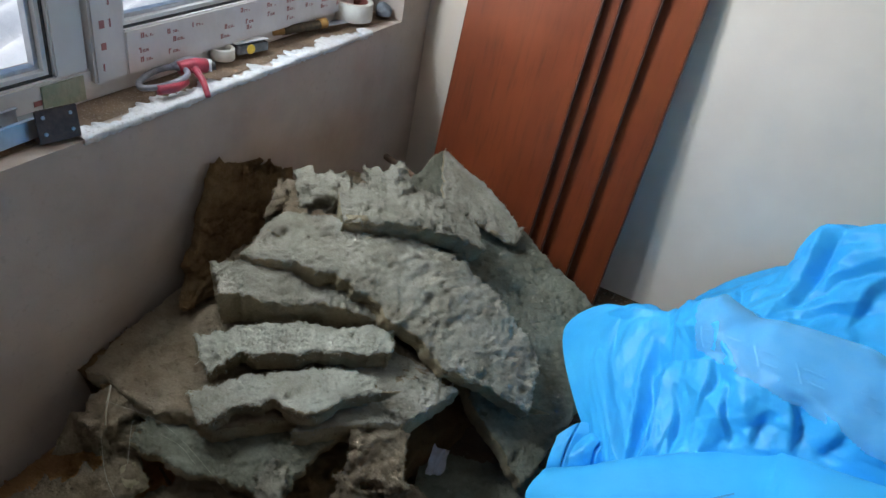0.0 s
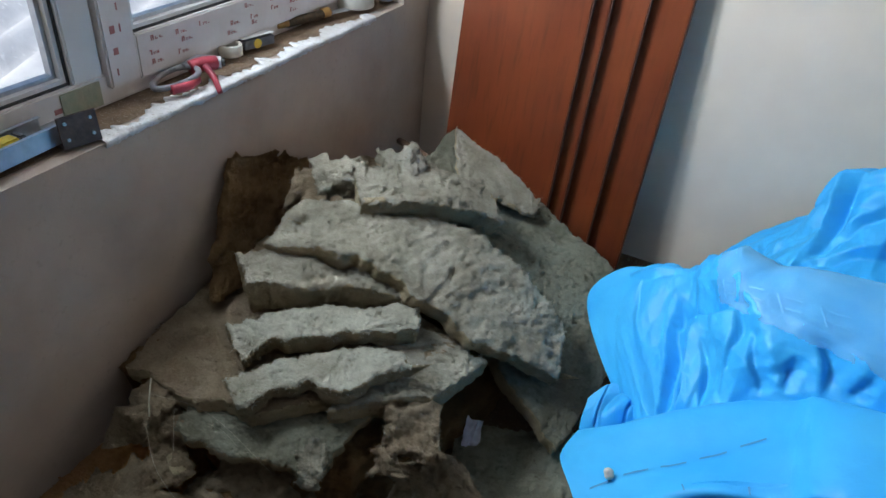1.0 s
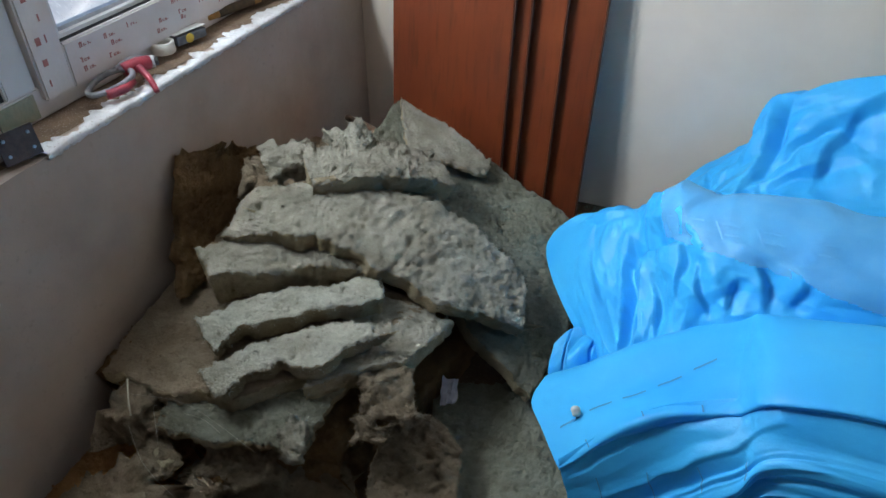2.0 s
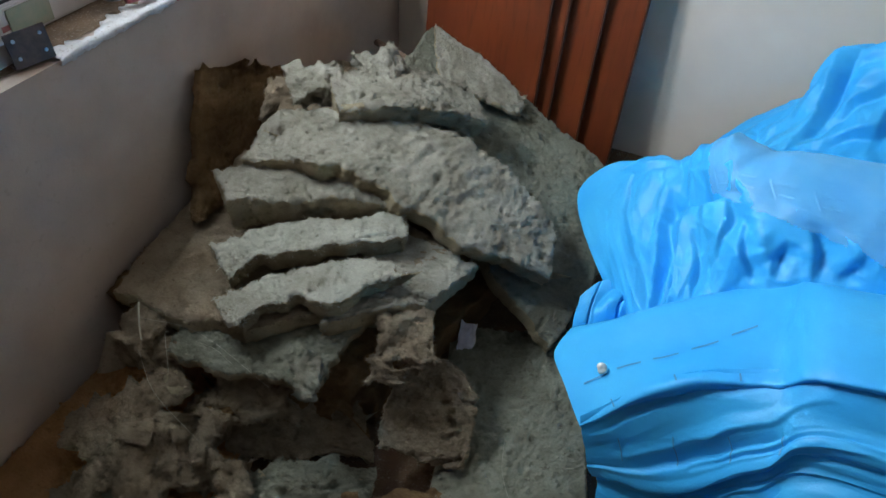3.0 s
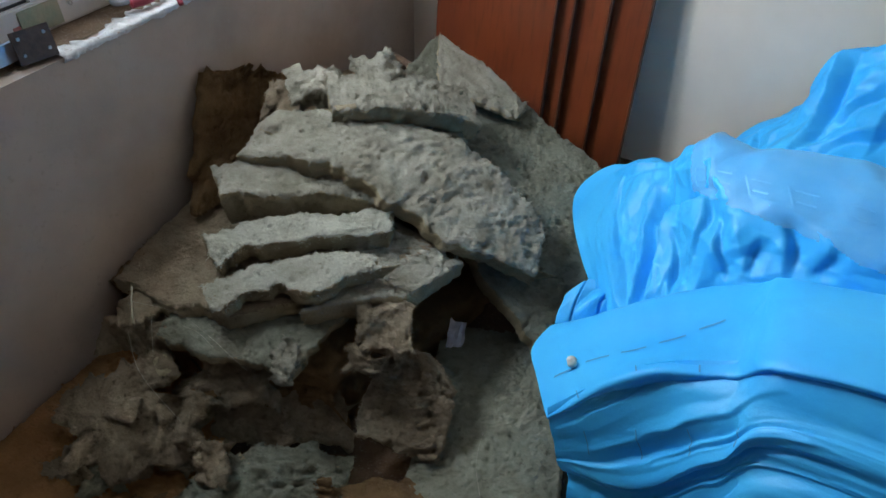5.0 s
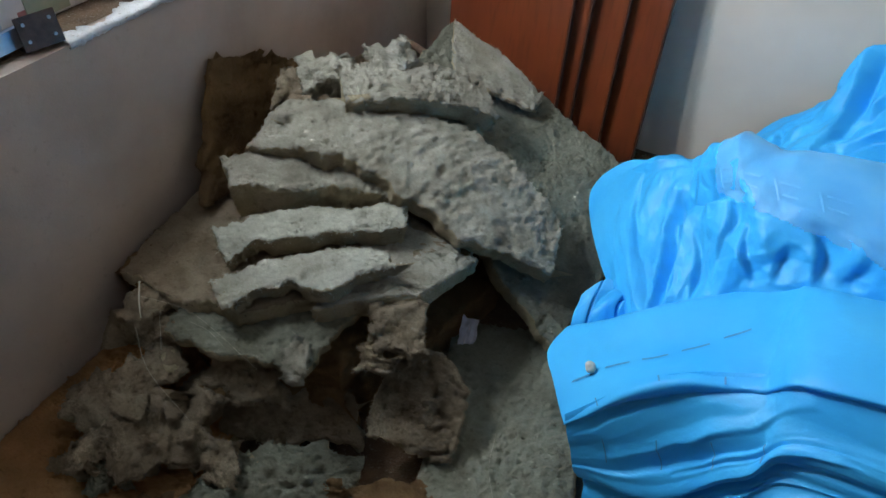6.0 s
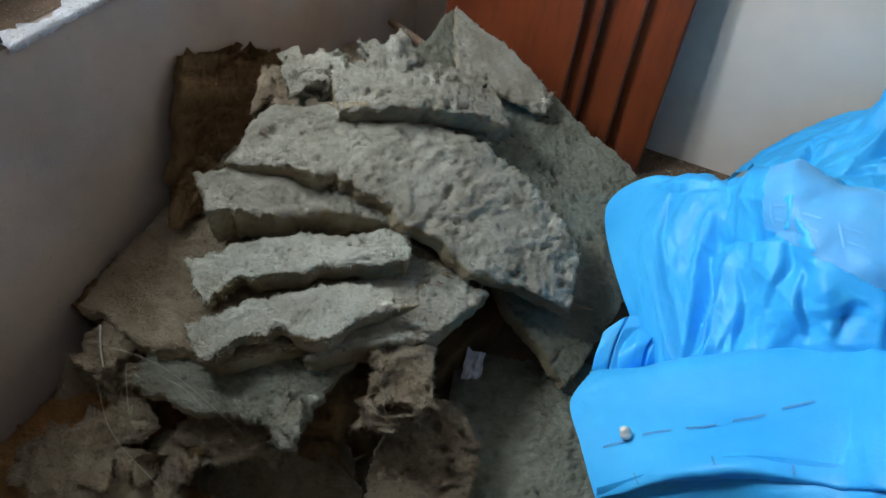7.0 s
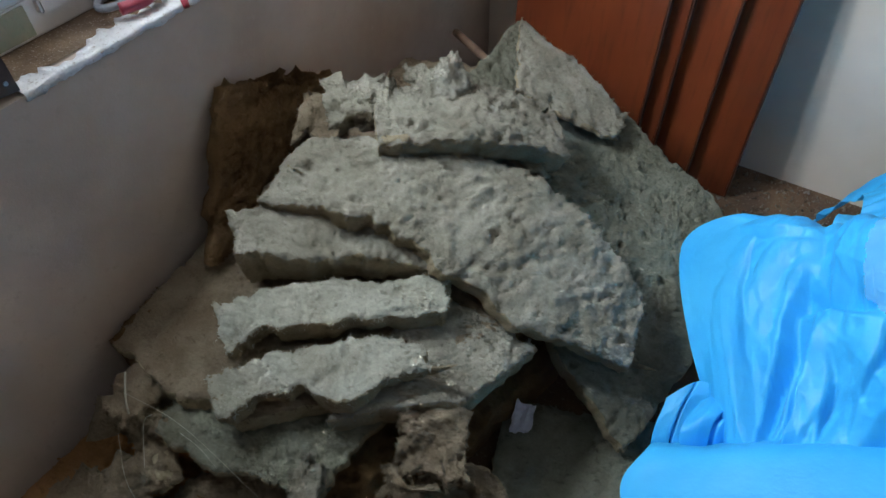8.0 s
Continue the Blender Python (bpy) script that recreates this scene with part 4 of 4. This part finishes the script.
# A second, milky layer of film lying over the heap's shoulder
i0, i1, j0, j1 = 120, 215, 52, 142
veil = np.array([[mp[i, j] for j in range(j0, j1)] for i in range(i0, i1)])
for _ in range(40):  # drawn taut over the folds below
    veil[1:-1, 1:-1] = np.maximum(veil[1:-1, 1:-1], (veil[:-2, 1:-1] + veil[2:, 1:-1] + veil[1:-1, :-2] + veil[1:-1, 2:]) / 4)
veil_n = mn[i0:i1, j0:j1]
veil = veil + veil_n * 0.006
h, w = veil.shape[:2]
keep = [(i, j) for i in range(h - 1) for j in range(w - 1) if j < (0.42 + 0.58 * i / h) * w + 2.5 * noise.noise(Vector((i * 0.2, 0, 3))) and i > 3 + 2.5 * noise.noise(Vector((j * 0.2, 5, 0)))]
veil_part = mesh_part("milky_layer", veil.reshape(-1, 3), [(i * w + j, (i + 1) * w + j, (i + 1) * w + j + 1, i * w + j + 1) for i, j in keep], VEIL, sheet, "milky translucent film with faded print")
for k in range(5):  # faded print, as plain bars
    v = 0.30 + 0.03 * k
    film_line(veil, veil_n, 0.10 + 0.13 * k, v, 0.11 + 0.13 * k, v + 0.14, 0.004, VEIL, veil_part, "faded_print")
    film_line(veil, veil_n, 0.12 + 0.13 * k, v + 0.02, 0.18 + 0.13 * k, v + 0.03, 0.004, VEIL, veil_part, "faded_print")
    film_line(veil, veil_n, 0.12 + 0.13 * k, v + 0.10, 0.17 + 0.13 * k, v + 0.11, 0.004, VEIL, veil_part, "faded_print")


# ---- things on the sill ----
SILL = 0.918


def ring(name, centre, radius, inner, height, mat, core, label):
    ob = thing(name, centre, label, "tape roll")
    for nm, r0, r1, m in (("tape_wrap", inner + 0.004, radius, mat), ("core", inner, inner + 0.0035, core)):
        vs, fs, n = [], [], 40
        prof = ((r1 - 0.0015, 0), (r1, 0.0015), (r1, height - 0.0015), (r1 - 0.0015, height), (r0, height - 0.001), (r0, 0))
        for k in range(n):
            w = 2 * math.pi * k / n
            vs += [(centre[0] + r * math.cos(w), centre[1] + r * math.sin(w), centre[2] + z) for r, z in prof]
            for q in range(6):
                a, c = 6 * k, 6 * ((k + 1) % n)
                fs.append((a + q, c + q, c + (q + 1) % 6, a + (q + 1) % 6))
        mesh_part(nm, vs, fs, m, ob)
    return ob


ring("tape_roll", (-0.115, -1.055, SILL), 0.034, 0.024, 0.032, TAPE, TAPE, "small cream masking tape roll on the sill")
ring("tape_roll", (-0.105, -0.40, SILL), 0.070, 0.048, 0.062, TAPE, TAPE_CORE, "large white tape roll with dark red core")

# Steel profiles lying along the sill, with a yellow level in them
channel = thing("steel_profile", (-0.08, -2.0, SILL), "galvanised steel channel lying on the sill", "metal profile")
turn = pose(-0.078, -1.68, SILL, 0, 0, 3)
for nm, lo, hi in (("web", (-0.035, -0.9, 0), (0.035, 0, 0.0025)), ("flange", (0.0325, -0.9, 0.0025), (0.035, 0, 0.042)), ("flange", (-0.035, -0.9, 0.0025), (-0.0325, 0, 0.042)), ("lip", (0.026, -0.9, 0.0395), (0.0325, 0, 0.042)), ("lip", (-0.0325, -0.9, 0.0395), (-0.026, 0, 0.042))):
    part(nm, box(lo, hi, m=turn), ZINC, channel)
second = thing("steel_profile", (-0.15, -2.0, SILL), "dull steel angle lying beside the window frame", "metal profile")
for nm, lo, hi in (("web", (-0.03, -0.9, 0), (0.025, 0.1, 0.003)), ("flange", (-0.03, -0.9, 0.003), (-0.027, 0.1, 0.05))):
    part(nm, box(lo, hi, m=pose(-0.145, -1.68, SILL, 0, 0, 3)), ZINC, second)
level = thing("spirit_level", (-0.08, -2.0, SILL), "yellow spirit level resting in a steel channel", "level")
part("body", box((-0.018, -0.7, 0.003), (0.014, -0.085, 0.040), 0.003, m=turn), YELLOW, level)
part("end_cap", box((-0.019, -0.085, 0.002), (0.015, -0.068, 0.041), 0.004, m=turn), GREYPLASTIC, level)
part("label_bar", box((-0.004, -0.22, 0.0401), (0.006, -0.14, 0.0408), m=turn), BLACK, level)

plate = thing("metal_bracket", (-0.012, -1.66, SILL), "dark steel mounting bracket with four bolt holes", "bracket")
pm = pose(-0.012, -1.66, SILL - 0.006, 0, -6, -12)
part("plate", box((-0.002, -0.043, 0), (0.002, 0.043, 0.072), 0.001, m=pm), DARKSTEEL, plate)
part("foot", box((-0.05, -0.043, 0), (-0.002, 0.043, 0.004), 0.001, m=pm), DARKSTEEL, plate)
for y in (-0.028, 0.028):
    for z in (0.02, 0.056):
        bm = bmesh.new()
        bmesh.ops.create_cone(bm, cap_ends=True, segments=14, radius1=0.0042, radius2=0.0036, depth=0.003)
        bmesh.ops.transform(bm, matrix=pm @ pose(0.0032, y, z, 0, 90, 0), verts=bm.verts)
        part("rivet", bm, ZINC, plate)

# Red and grey hand tool
tool = thing("hand_cutter", (-0.08, -1.27, SILL), "red and grey hand cutter lying on the sill", "tool")
loop = [(-0.075 + 0.040 * math.cos(w) * (1 + 0.2 * math.sin(w)), -1.315 + 0.070 * math.sin(w), SILL + 0.022 + 0.006 * math.sin(w)) for w in [2 * math.pi * k / 12 for k in range(13)]]
tube("handle_loop", loop, 0.008, GREYPLASTIC, tool, 10, 60)
tube("grip", [(-0.040, -1.365, SILL + 0.014), (-0.030, -1.32, SILL + 0.013), (-0.040, -1.275, SILL + 0.014)], 0.0125, RED, tool, 10, 20)
tube("body", [(-0.085, -1.25, SILL + 0.026), (-0.072, -1.215, SILL + 0.030), (-0.060, -1.18, SILL + 0.026)], 0.019, RED, tool, 12, 20)
tube("lever", [(-0.055, -1.225, SILL + 0.030), (-0.010, -1.245, SILL + 0.016), (0.022, -1.262, SILL - 0.012)], 0.010, RED, tool, 8, 16, "", 0.7)
tube("jaw", [(-0.100, -1.26, SILL + 0.03), (-0.090, -1.22, SILL + 0.042), (-0.070, -1.19, SILL + 0.040)], 0.008, GREYPLASTIC, tool, 8, 16)
tube("knob_collar", [(-0.062, -1.178, SILL + 0.026), (-0.050, -1.168, SILL + 0.026)], 0.016, CARD, tool, 16, 4)
tube("knob", [(-0.051, -1.169, SILL + 0.026), (-0.043, -1.162, SILL + 0.026)], 0.011, BLACK, tool, 16, 4)

# Folded card packet
packet = thing("card_packet", (-0.125, -0.95, SILL), "open white card packet with a yellow spot", "packet")
cm = pose(-0.128, -0.945, SILL, 0, 0, -12)
part("tray", box((-0.04, -0.055, 0), (0.04, 0.055, 0.026), 0.002, m=cm), STONE, packet)
part("lid", box((-0.045, -0.06, 0.027), (0.042, 0.058, 0.029), m=cm @ pose(0, 0, 0, 0, -8, 0)), CARD, packet, "white card lid")
bm = bmesh.new()
bmesh.ops.create_cone(bm, cap_ends=True, segments=20, radius1=0.014, radius2=0.014, depth=0.003)
bmesh.ops.transform(bm, matrix=cm @ pose(0.0405, -0.01, 0.013, 0, 90, 0), verts=bm.verts)
part("round_spot", bm, YELLOW, packet)

# Knife with a wooden end and a dark blade sleeve
knife = thing("putty_knife", (-0.12, -0.68, SILL), "dark putty knife with a yellow wooden handle", "knife")
tube("handle", [(-0.150, -0.80, SILL + 0.014), (-0.135, -0.755, SILL + 0.014)], 0.013, BRUSHWOOD, knife, 10, 6)
tube("sleeve", [(-0.136, -0.757, SILL + 0.014), (-0.118, -0.68, SILL + 0.015), (-0.105, -0.60, SILL + 0.013)], 0.015, BRISTLE, knife, 10, 14)
tube("ferrule", [(-0.106, -0.605, SILL + 0.015), (-0.100, -0.575, SILL + 0.016)], 0.017, BRUSHWOOD, knife, 10, 4)
part("blade", box((-0.016, 0, 0), (0.016, 0.09, 0.0015), m=pose(-0.100, -0.576, SILL + 0.010, 0, 0, -14)), ZINC, knife)

bm = bmesh.new()
bmesh.ops.create_icosphere(bm, subdivisions=3, radius=0.03)
for v in bm.verts:
    v.co *= 1 + 0.6 * noise.noise(v.co * 30)
    v.co.z = max(v.co.z, -0.014)
bmesh.ops.transform(bm, matrix=Matrix.Translation((-0.06, -0.265, SILL + 0.014)), verts=bm.verts)
tagged(part("rubble_lump", bm, STONE), "grey lump of rubble in the window corner", "rubble")
